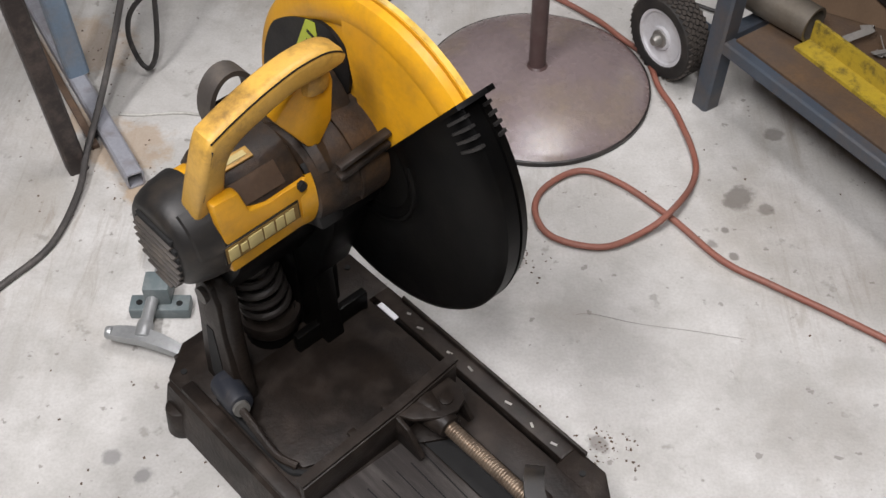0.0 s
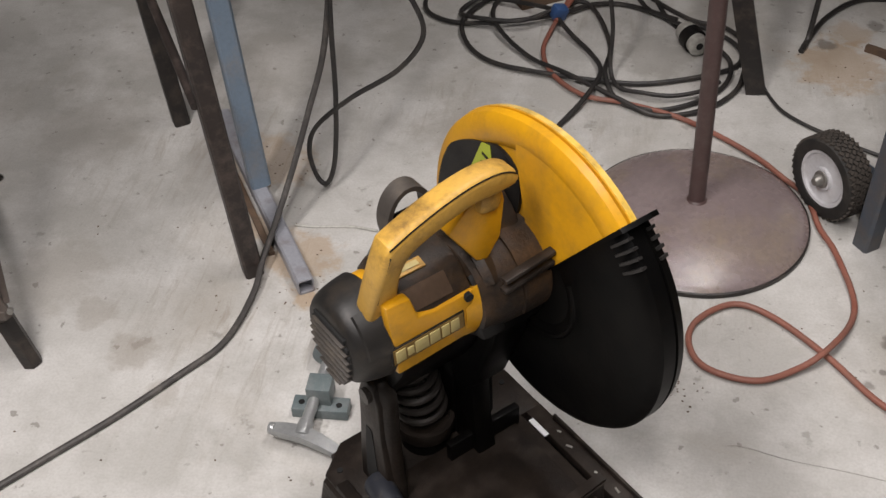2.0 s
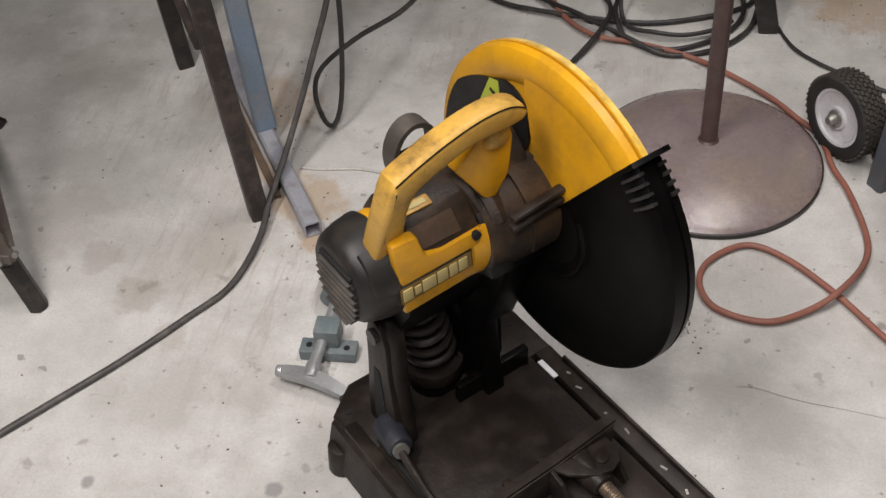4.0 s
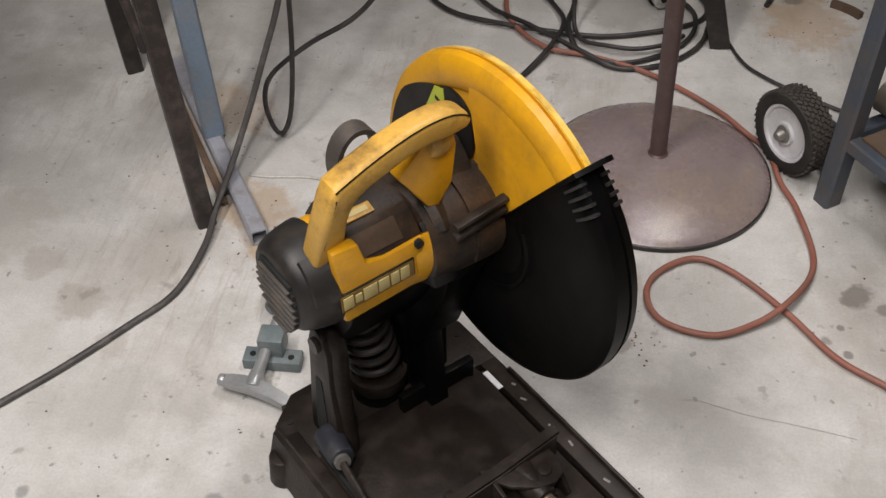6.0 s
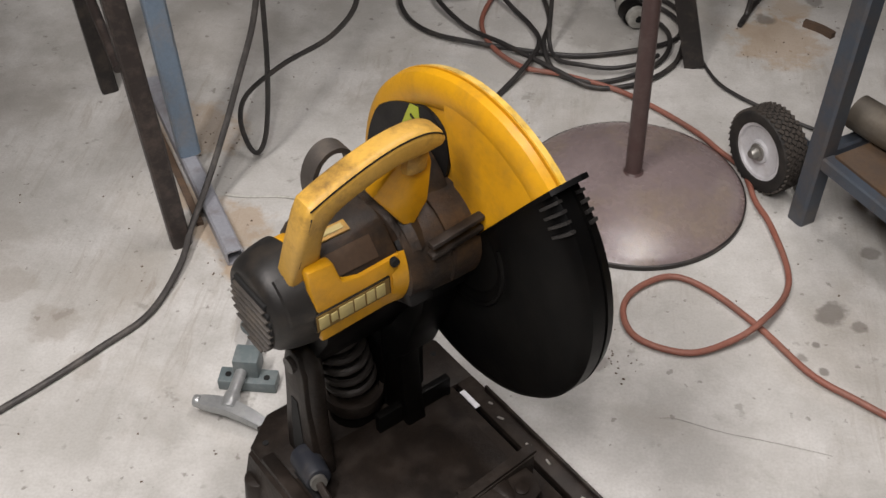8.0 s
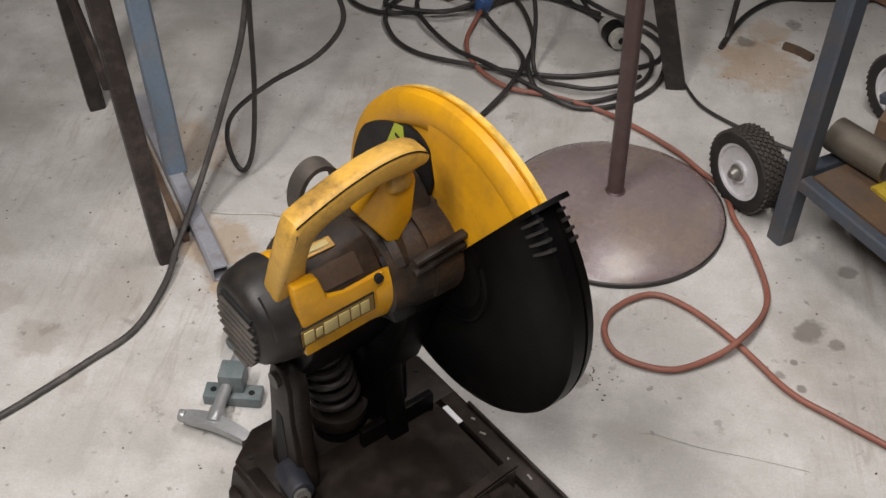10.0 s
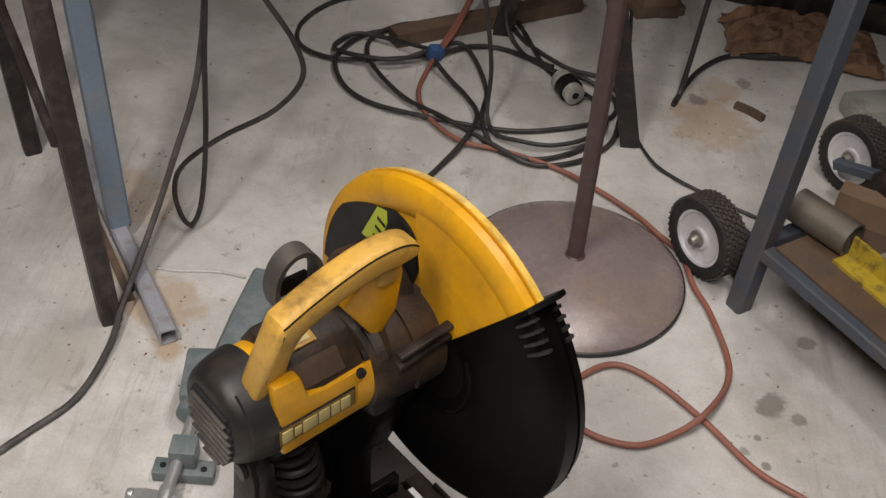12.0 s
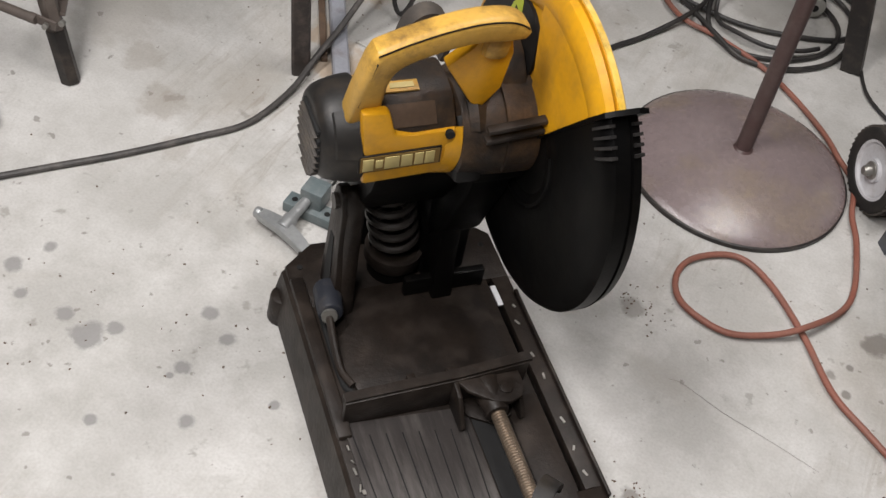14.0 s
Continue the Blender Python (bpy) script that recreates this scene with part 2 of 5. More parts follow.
BROWNISH = (0.27, 0.235, 0.195)
OIL, GREYSPOT, RUSTY, DAMP = (0.13, 0.115, 0.10), (0.215, 0.21, 0.205), (0.36, 0.23, 0.11), (0.27, 0.255, 0.23)
SPOTS = [
    (-0.591, 0.693, 0.014, 0.75, GREYSPOT), (-0.545, 0.679, 0.026, 0.75, GREYSPOT), (-0.515, 0.709, 0.013, 0.75, GREYSPOT), (-0.422, 0.803, 0.015, 0.75, GREYSPOT), (-0.376, 0.778, 0.013, 0.75, GREYSPOT),
    (-0.398, 0.705, 0.014, 0.75, GREYSPOT), (-0.345, 0.634, 0.013, 0.75, GREYSPOT), (-0.452, 0.57, 0.01, 0.75, GREYSPOT), (-0.687, 0.782, 0.011, 0.75, GREYSPOT), (-0.707, 0.725, 0.016, 0.75, GREYSPOT),
    (-0.666, 0.688, 0.012, 0.75, GREYSPOT), (-0.259, 0.718, 0.008, 0.75, GREYSPOT), (-0.406, 0.683, 0.006, 0.75, GREYSPOT), (0.49, 1.314, 0.026, 0.7, OIL), (0.463, 1.188, 0.008, 0.7, OIL),
    (0.525, 1.29, 0.014, 0.6, OIL), (0.569, 1.467, 0.016, 0.6, OIL), (0.43, 1.215, 0.010, 0.6, OIL), (0.232, 0.843, 0.018, 0.7, OIL), (0.117, 1.167, 0.020, 0.5, OIL),
    # wide brown patches: floor dirt, also darkening the dimmer floor at the back
    (-0.72, 2.0, 0.16, 0.2, BROWNISH), (-1.05, 1.72, 0.12, 0.2, BROWNISH), (-0.95, 1.30, 0.10, 0.25, BROWNISH), (-0.25, 1.80, 0.14, 0.3, BROWNISH), (0.62, 2.45, 0.12, 0.25, BROWNISH),
    (0.2, 2.5, 0.14, 0.2, BROWNISH), (-0.55, 2.45, 0.14, 0.15, BROWNISH), (-0.74, 1.14, 0.045, 0.4, BROWNISH), (-0.66, 1.06, 0.03, 0.35, BROWNISH), (-0.84, 1.22, 0.04, 0.35, BROWNISH),
    (-0.485, 1.30, 0.028, 0.6, RUSTY), (-0.615, 1.47, 0.04, 0.5, RUSTY), (-0.52, 1.40, 0.07, 0.5, RUSTY), (-0.66, 1.66, 0.09, 0.4, RUSTY), (0.47, 2.12, 0.10, 0.5, RUSTY),
    (0.50, 2.25, 0.05, 0.4, RUSTY), (0.08, 2.12, 0.09, 0.5, DAMP), (0.455, 1.245, 0.008, 0.7, OIL), (0.445, 2.20, 0.022, 0.7, OIL), (0.56, 2.29, 0.020, 0.6, OIL),
]
CONCRETE = concrete()


# ---- mesh helpers ----
def finish(bm, smooth=True, angle=35):
    bmesh.ops.recalc_face_normals(bm, faces=bm.faces)
    for f in bm.faces:
        f.smooth = smooth
    for e in bm.edges:
        e.smooth = smooth and (len(e.link_faces) == 2 and e.calc_face_angle(0) < radians(angle))
    return bm


def part(name, bm, mat, parent=None, label="", smooth=True):
    finish(bm, smooth)
    me = bpy.data.meshes.new(name)
    bm.to_mesh(me)
    bm.free()
    me.materials.append(mat)
    ob = new(name, me)
    ob.parent = parent
    if label:
        ob["label"] = label
    return ob


def thing(name, m, label, category, group="", kind=""):
    ob = new(name)
    ob.empty_display_size = 0.05
    ob.matrix_world = m
    return tagged(ob, label, category, group, kind)


def box(size, at=(0, 0, 0), turn=(0, 0, 0), bevel=0.0, bm=None):
    bm = bm or bmesh.new()
    made = bmesh.ops.create_cube(bm, size=1.0, matrix=pose(*at, *turn) @ Matrix.Diagonal((*size, 1)))
    if bevel:
        edges = list({e for v in made["verts"] for e in v.link_edges})
        bmesh.ops.bevel(bm, geom=edges, offset=bevel, segments=2, affect="EDGES", profile=0.5)
    return bm


def spin(profile, steps=48, start=0.0, end=360.0, close_ends=True, bm=None, m=None):
    """A turned solid about the local x axis: profile of (x, r); angles from local y towards z, in degrees."""
    bm = bm or bmesh.new()
    full = abs(end - start) >= 359.9
    rings = []
    count = steps if full else steps + 1
    for k in range(count):
        a = radians(start + (end - start) * k / steps)
        rings.append([bm.verts.new((x, r * math.cos(a), r * math.sin(a))) for x, r in profile])
    for k in range(steps):
        a, b = rings[k], rings[(k + 1) % count]
        for i in range(len(profile) - 1):
            bm.faces.new((a[i], a[i + 1], b[i + 1], b[i]))
    if not full and close_ends:
        bm.faces.new(rings[0])
        bm.faces.new(rings[-1])
    bmesh.ops.remove_doubles(bm, verts=bm.verts, dist=1e-6)
    if m:
        bmesh.ops.transform(bm, matrix=m, verts=bm.verts)
    return bm


def rod(a, b, r, r2=None, sides=20, bm=None, bevel=0.0):
    bm = bm or bmesh.new()
    a, b = Vector(a), Vector(b)
    turn = (b - a).to_track_quat("Z", "Y").to_matrix().to_4x4()
    made = bmesh.ops.create_cone(bm, cap_ends=True, segments=sides, radius1=r, radius2=r if r2 is None else r2, depth=(b - a).length,
                                 matrix=Matrix.Translation((a + b) / 2) @ turn)
    if bevel:
        edges = [e for e in {e for v in made["verts"] for e in v.link_edges} if any(len(f.verts) > 4 for f in e.link_faces)]
        bmesh.ops.bevel(bm, geom=edges, offset=bevel, segments=2, affect="EDGES", profile=0.5)
    return bm


def curve_points(points, per=10):
    """A smooth line through points (Catmull-Rom)."""
    p = [Vector(q) for q in points]
    p = [2 * p[0] - p[1]] + p + [2 * p[-1] - p[-2]]
    out = []
    for i in range(1, len(p) - 2):
        for k in range(per):
            t = k / per
            out.append(0.5 * (2 * p[i] + (p[i + 1] - p[i - 1]) * t + (2 * p[i - 1] - 5 * p[i] + 4 * p[i + 1] - p[i + 2]) * t * t
                              + (3 * p[i] - p[i - 1] - 3 * p[i + 1] + p[i + 2]) * t ** 3))
    return out + [p[-2]]


def sweep(points, section, bm=None, scales=None, up=(0, 0, 1)):
    """Carries a closed section, a list of (a, b), along a line of points; a lies across, b along up."""
    bm = bm or bmesh.new()
    pts = [Vector(p) for p in points]
    side, rings = None, []
    for i, p in enumerate(pts):
        ahead = (pts[min(i + 1, len(pts) - 1)] - pts[max(i - 1, 0)]).normalized()
        if side is None:
            side = ahead.cross(Vector(up))
            if side.length < 1e-3:
                side = ahead.cross(Vector((1, 0, 0)))
        side = (side - ahead * side.dot(ahead)).normalized()
        high = side.cross(ahead)
        s = scales[i] if scales else 1.0
        rings.append([bm.verts.new(p + side * (a * s) + high * (b * s)) for a, b in section])
    k = len(section)
    for a, b in zip(rings, rings[1:]):
        for i in range(k):
            bm.faces.new((a[i], a[(i + 1) % k], b[(i + 1) % k], b[i]))
    bm.faces.new(rings[0])
    bm.faces.new(rings[-1])
    return bm


def round_section(r, sides=10, r2=None):
    return [(r * math.cos(2 * math.pi * k / sides), (r2 or r) * math.sin(2 * math.pi * k / sides)) for k in range(sides)]


def cable(points, r, per=10, bm=None, sides=10):
    return sweep(curve_points(points, per), round_section(r, sides), bm)


def extrude(outline, z0, z1, bevel=0.0, bm=None, m=None):
    """A flat outline of (x, y) raised from z0 to z1."""
    own = bmesh.new()
    low = [own.verts.new((x, y, z0)) for x, y in outline]
    f = own.faces.new(low)
    made = bmesh.ops.extrude_face_region(own, geom=[f])
    bmesh.ops.translate(own, vec=(0, 0, z1 - z0), verts=[v for v in made["geom"] if isinstance(v, bmesh.types.BMVert)])
    if bevel:
        bmesh.ops.recalc_face_normals(own, faces=own.faces)
        bmesh.ops.bevel(own, geom=[e for e in own.edges if e.calc_face_angle(0) > 0.5], offset=bevel, segments=2, affect="EDGES", profile=0.5)
    if m:
        bmesh.ops.transform(own, matrix=m, verts=own.verts)
    if bm is None:
        return own
    me = bpy.data.meshes.new("joined")
    own.to_mesh(me)
    own.free()
    bm.from_mesh(me)
    bpy.data.meshes.remove(me)
    return bm


def hollow_tube(a, b, w, h=None, wall=0.0025, up=(0, 0, 1)):
    """An open rectangular steel tube from a to b."""
    h = h or w
    bm = bmesh.new()
    a, b = Vector(a), Vector(b)
    ahead = (b - a).normalized()
    side = ahead.cross(Vector(up))
    if side.length < 1e-3:
        side = Vector((1, 0, 0))
    side.normalize()
    high = side.cross(ahead)
    c = 0.12 * w

    def ring(p, ww, hh, cc):
        pts = [(ww - cc, -hh), (ww, -hh + cc), (ww, hh - cc), (ww - cc, hh), (-ww + cc, hh), (-ww, hh - cc), (-ww, -hh + cc), (-ww + cc, -hh)]
        return [bm.verts.new(p + side * x + high * y) for x, y in pts]

    o0, o1 = ring(a, w / 2, h / 2, c), ring(b, w / 2, h / 2, c)
    i0, i1 = ring(a, w / 2 - wall, h / 2 - wall, c * 0.5), ring(b, w / 2 - wall, h / 2 - wall, c * 0.5)
    for p, q in ((o0, o1), (i1, i0), (o1, i1), (i0, o0)):
        for k in range(8):
            bm.faces.new((p[k], p[(k + 1) % 8], q[(k + 1) % 8], q[k]))
    return bm


ORIGIN = Matrix.Identity(4)


# ---- the room ----
def room():
    x0, x1, y0, y1, h = -4.5, 4.5, -4.0, 6.5, 3.2
    bm = box((x1 - x0 + 0.4, y1 - y0 + 0.4, 0.2), ((x0 + x1) / 2, (y0 + y1) / 2, -0.1))
    tagged(part("floor", bm, CONCRETE, smooth=False), "worn grey concrete floor with oil spots and scuffs", "floor", kind="structure")
    for name, size, at in (("wall_north", (x1 - x0, 0.15, h), (0, y1 + 0.075, h / 2)), ("wall_south", (x1 - x0, 0.15, h), (0, y0 - 0.075, h / 2)),
                           ("wall_east", (0.15, y1 - y0, h), (x1 + 0.075, (y0 + y1) / 2, h / 2)), ("wall_west", (0.15, y1 - y0, h), (x0 - 0.075, (y0 + y1) / 2, h / 2))):
        tagged(part(name, box(size, at), WALL_PAINT, smooth=False), "plain unseen workshop wall, kept dark to limit bounced light", "wall", kind="structure")
    tagged(part("ceiling", box((x1 - x0 + 0.3, y1 - y0 + 0.3, 0.1), (0, (y0 + y1) / 2, h + 0.055)), CEILING_PAINT, smooth=False), "plain unseen workshop ceiling, kept dark to limit bounced light", "ceiling", kind="structure")


def ceiling_light(x, y, z, watts):
    t = thing("ceiling_light", pose(x, y, z), "assumed long white fluorescent batten, unseen under the ceiling", "ceiling light", "workshop ceiling lights")
    part("housing", box((0.16, 1.3, 0.06), (0, 0, 0.06), bevel=0.008), RIM_WHITE, t)
    for dx in (-0.16, 0.16):
        part("hanger", rod((0, dx * 3, 0.09), (0, dx * 3, 3.2 - z + 0.005), 0.004), HUB_STEEL, t)
    # assumed source: no fixture is in view
    data = bpy.data.lights.new("fluorescent_tube", "AREA")
    data.shape, data.size, data.size_y, data.energy, data.color = "RECTANGLE", 0.14, 1.25, watts, (1.0, 0.97, 0.955)
    lamp = new("tube_glow", data)
    lamp.parent = t
    lamp.location = (0, 0, 0.02)


room()
for spot in LAMP_SPOTS:
    ceiling_light(*spot)


# ---- the chop saw ----
ARBOR = Vector((0, 0.12, 0.425))
MOTOR = Vector((0, 0.16, 0.445))


def at_axis(v, dx=0.0):
    return Matrix.Translation((dx, v.y, v.z))


KNOB_BLUE = material("slate_rubber_knob", (0.02, 0.023, 0.032), 0.6, dirt=(0.10, 0.085, 0.07), dirt_scale=30)
RIB_GREY = material("scuffed_grey_rib", (0.03, 0.028, 0.026), 0.5, second=(0.012, 0.011, 0.011), scale=60, gloss=0.35)
HOOP_GREY = material("dusty_grey_plastic", (0.07, 0.062, 0.055), 0.55, second=(0.045, 0.038, 0.033), dirt=(0.15, 0.12, 0.09), dirt_scale=30)
POCKET = material("brown_dust_pocket", (0.085, 0.05, 0.028), 0.8, second=(0.06, 0.038, 0.024), grain_amount=0.4)


def chop_saw():
    saw = thing("chop_saw", pose(-0.052, 0.792, 0, 0, 0, 44.68), "dusty yellow and black abrasive chop saw standing on concrete floor", "chop saw")

    # base: top plate round a long slot, skirts, feet
    z1, z0 = 0.086, 0.072
    rear, front, left, right = 0.30, -0.262, -0.152, 0.168
    bm = bmesh.new()
    extrude([(left + 0.004, -0.175), (0.1325, -0.175), (0.1325, 0.185), (left + 0.004, 0.185)], z0, z1, 0.0015, bm)
    extrude([(0.1415, -0.175), (right, -0.175), (right, 0.185), (0.1415, 0.185)], z0, z1, 0.0015, bm)
    extrude([(left + 0.004, -0.1745), (left + 0.004, -0.22), (left + 0.03, front), (right - 0.03, front), (right, -0.225), (right, -0.1745)], z0, z1 - 0.0005, 0.002, bm)
    extrude([(left + 0.004, 0.1845), (right, 0.1845), (right, 0.27), (right - 0.03, rear), (left + 0.05, rear), (left + 0.004, 0.265)], z0, z1 - 0.0005, 0.002, bm)
    base = part("base", bm, BASE_STEEL, saw, "dark grime-covered cast base")
    # sloping left skirt and the other sides
    skirt = bmesh.new()
    profile = [(left + 0.006, z1 - 0.002), (left - 0.001, z1 - 0.008), (left - 0.010, 0.04), (left - 0.014, 0.012), (left - 0.008, 0.012), (left - 0.004, 0.04), (left + 0.004, z0 - 0.004)]
    ends = []
    for y in (-0.235, -0.1, 0.05, 0.2, 0.262):
        ends.append([skirt.verts.new((x, y, z)) for x, z in profile])
    for a, b in zip(ends, ends[1:]):
        for k in range(len(profile)):
            skirt.faces.new((a[k], a[(k + 1) % 7], b[(k + 1) % 7], b[k]))
    skirt.faces.new(ends[0]), skirt.faces.new(ends[-1])
    part("side_skirt", skirt, BASE_STEEL, base)
    part("side_skirt", box((0.006, 0.44, 0.06), (right - 0.003, 0.01, 0.046), bevel=0.002), BASE_STEEL, base)
    part("front_skirt", box((0.25, 0.006, 0.058), (0.008, front + 0.004, 0.044), bevel=0.002), BASE_STEEL, base)
    part("rear_skirt", box((0.24, 0.006, 0.058), (0.0, rear - 0.004, 0.044), bevel=0.002), BASE_STEEL, base)
    for x, y in ((left - 0.002, 0.243), (left + 0.006, -0.225), (right - 0.02, 0.262), (right - 0.02, -0.235)):
        part("foot", rod((x, y, 0.0), (x, y, 0.05), 0.022, 0.018, bevel=0.003), BASE_STEEL, base)
    for x, y in ((-0.128, 0.258), (0.145, -0.206), (0.124, -0.196), (0.148, 0.25)):
        part("bolt_hole", rod((x, y, z1 - 0.003), (x, y, z1 + 0.0012), 0.0042), VOID, base)
    # raised edge strip along the slot and rubbed working surface
    part("edge_strip", box((0.0045, 0.345, 0.009), (right - 0.001, -0.02, z1 + 0.003), bevel=0.001), BASE_STEEL, base)
    part("work_plate", extrude([(-0.136, -0.23), (0.028, -0.235), (0.028, -0.022), (-0.136, -0.012)], z1 + 0.0005, z1 + 0.003, 0.001), BASE_WORN, base, "rubbed bare steel working surface with long scratches")
    part("work_plate", extrude([(0.082, -0.235), (0.128, -0.235), (0.128, -0.022), (0.082, -0.022)], z1 + 0.0005, z1 + 0.0025, 0.001), BASE_STEEL, base)
    for k in range(8):
        part("groove", box((0.0016, 0.190 - 0.006 * k, 0.0006), (-0.124 + 0.020 * k, -0.128, z1 + 0.0032), (0, 0, 3 - 0.8 * k)), VOID, base)
    part("screw_trough", box((0.05, 0.2, 0.002), (0.055, -0.132, z1 + 0.0016)), VOID, base)
    # white strip stands in for bright floor showing through the slot
    part("lit_slot_strip", box((0.008, 0.036, 0.002), (0.137, 0.150, z1 + 0.0015)), RIM_WHITE, base, "white strip painting the lit floor seen through the slot's rear end")
    # the pan behind the jaw, with a rounded rim and a chip groove
    pan = [(-0.112, 0.20), (-0.112, 0.055), (-0.104, 0.034), (-0.085, 0.025), (0.10, 0.02), (0.115, 0.03), (0.115, 0.20)]
    part("pan", extrude(pan, z1 + 0.0005, z1 + 0.005, 0.002), BASE_STEEL, base, "sunken brown dusty chip pan")
    rim = curve_points([(-0.120, 0.19, 0.090), (-0.121, 0.06, 0.090), (-0.112, 0.032, 0.090), (-0.088, 0.019, 0.090), (0.0, 0.013, 0.090)], 8)
    part("pan_rim", sweep(rim, round_section(0.0045, 8)), VOID, base, "dark groove round the pan")
    part("side_step", box((0.020, 0.27, 0.010), (-0.139, 0.10, z1 + 0.004), bevel=0.004), BASE_STEEL, base)

    chip_rng = random.Random(5)
    for k in range(12):
        y = -0.02 - 0.2 * k / 12 + chip_rng.uniform(-0.006, 0.006)
        part("bright_chip", box((chip_rng.uniform(0.002, 0.005), chip_rng.uniform(0.004, 0.012), 0.0012), (-0.1385 + chip_rng.uniform(-0.002, 0.002), y, z1 + 0.0034), (0, 0, chip_rng.uniform(-30, 30))), HUB_STEEL, base)
    for k in range(7):
        y = -0.16 + 0.05 * k + chip_rng.uniform(-0.015, 0.015)
        part("bright_chip", box((0.003, chip_rng.uniform(0.004, 0.010), 0.001), (0.156 + chip_rng.uniform(-0.006, 0.004), y, z1 + 0.0006), (0, 0, chip_rng.uniform(-30, 30))), HUB_STEEL, base)
    # clamp jaw with bracket, feed screw, half nut
    jaw = part("clamp_jaw", extrude([(-0.137, z1), (0.022, z1), (0.112, z1 + 0.006), (0.112, z1 + 0.066), (0.02, z1 + 0.054), (-0.137, z1 + 0.047)], 0.004, 0.013, 0.0015,
               m=Matrix.Rotation(radians(90), 4, "X")), BASE_STEEL, saw, "dark steel clamp jaw plate")
    part("top_lip", sweep([(-0.136, -0.004, z1 + 0.048), (0.02, -0.004, z1 + 0.056), (0.116, -0.004, z1 + 0.068)], [(-0.007, -0.002), (0.007, -0.002), (0.007, 0.003), (-0.007, 0.003)]), BASE_STEEL, jaw)
    for x in (-0.045, 0.01):
        part("lug", box((0.012, 0.014, 0.009), (x, 0.004, z1 + 0.051), bevel=0.002), BASE_STEEL, jaw)
    for x in (0.008, 0.092):
        part("web", extrude([(0.0, z1 + 0.002), (-0.045, z1 + 0.002), (-0.05, z1 + 0.014), (-0.022, z1 + 0.046), (0.0, z1 + 0.052)], x, x + 0.006, 0.001,
                            m=Matrix(((0, 0, 1, 0), (1, 0, 0, -0.012), (0, 1, 0, 0), (0, 0, 0, 1)))), BASE_STEEL, jaw)
    part("boss", rod((0.055, -0.012, 0.121), (0.055, -0.062, 0.121), 0.022, 0.016, bevel=0.003), BASE_STEEL, jaw)
    part("cover", extrude([(0.012, -0.012), (0.098, -0.012), (0.099, -0.035), (0.090, -0.052), (0.072, -0.058), (0.050, -0.052), (0.022, -0.030)], z1 + 0.046, z1 + 0.053, 0.002), BASE_STEEL, jaw, "rounded cast bracket top")
    part("cover_bolt", rod((0.072, -0.036, z1 + 0.052), (0.072, -0.036, z1 + 0.0555), 0.009, bevel=0.001), BASE_STEEL, jaw)
    part("foot_plate", extrude([(0.012, -0.012), (0.098, -0.012), (0.085, -0.050), (0.055, -0.058), (0.026, -0.040)], z1 + 0.003, z1 + 0.008, 0.001), BASE_STEEL, jaw)
    screw = bmesh.new()
    prof = [(0, 0.0)]
    for k in range(46):
        prof += [(0.004 * k, 0.0088), (0.004 * k + 0.0012, 0.0102), (0.004 * k + 0.0026, 0.0102), (0.004 * k + 0.0038, 0.0088)]
    prof.append((0.19, 0.0))
    spin(prof, 16, bm=screw, m=Matrix.Translation((0.055, -0.055, 0.121)) @ Matrix.Rotation(radians(-90), 4, "Z"))
    feed = part("feed_screw", screw, SCREW_STEEL, saw, "tan dusty threaded clamp screw")
    part("nut_block", box((0.046, 0.030, 0.040), (0.055, -0.205, z1 + 0.022), bevel=0.006), BASE_STEEL, saw)
    lever = curve_points([(0.088, -0.175, z1 + 0.03), (0.082, -0.180, z1 + 0.052), (0.066, -0.192, z1 + 0.066), (0.05, -0.21, z1 + 0.064), (0.044, -0.232, z1 + 0.05)], 8)
    part("half_nut_lever", sweep(lever, [(-0.012, -0.004), (0.012, -0.004), (0.012, 0.004), (-0.012, 0.004)]), CAP_GREY, saw, "worn dark quick-release lever")
    part("lever_tab", box((0.034, 0.026, 0.008), (0.032, -0.228, z1 + 0.044), (18, 12, 10), 0.004), SCREW_STEEL, saw)
    part("crank", sweep(curve_points([(0.055, -0.243, 0.121), (0.055, -0.262, 0.118), (0.055, -0.266, 0.10)], 6), round_section(0.007, 10)), SCREW_STEEL, feed)

    # blue-grey knob and its pin lying over the left edge of the pan
    knob = part("lock_knob", rod((-0.108, 0.190, 0.118), (-0.116, 0.138, 0.124), 0.020, 0.0175, bevel=0.004), KNOB_BLUE, saw, "blue-grey rubber lock knob")
    part("collar", rod((-0.118, 0.140, 0.124), (-0.1195, 0.132, 0.126), 0.011), HUB_STEEL, knob)
    part("pin", cable([(-0.119, 0.135, 0.124), (-0.121, 0.10, 0.112), (-0.120, 0.065, 0.099), (-0.110, 0.038, 0.096)], 0.0055), BASE_STEEL, knob)

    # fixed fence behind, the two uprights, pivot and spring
    # fence in near-black: the head's shade is put into its colour
    part("fence", box((0.12, 0.012, 0.036), (0.062, 0.180, z1 + 0.018), bevel=0.002), GUARD_AND_SHADE_BLACK, saw, "steel back fence, blackened for the shade under the motor")
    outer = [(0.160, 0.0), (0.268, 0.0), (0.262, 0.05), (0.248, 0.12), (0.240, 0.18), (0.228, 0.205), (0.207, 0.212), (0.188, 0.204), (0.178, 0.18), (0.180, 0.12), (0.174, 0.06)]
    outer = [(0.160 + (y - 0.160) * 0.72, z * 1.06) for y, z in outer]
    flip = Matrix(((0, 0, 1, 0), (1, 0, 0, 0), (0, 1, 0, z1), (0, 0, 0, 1)))
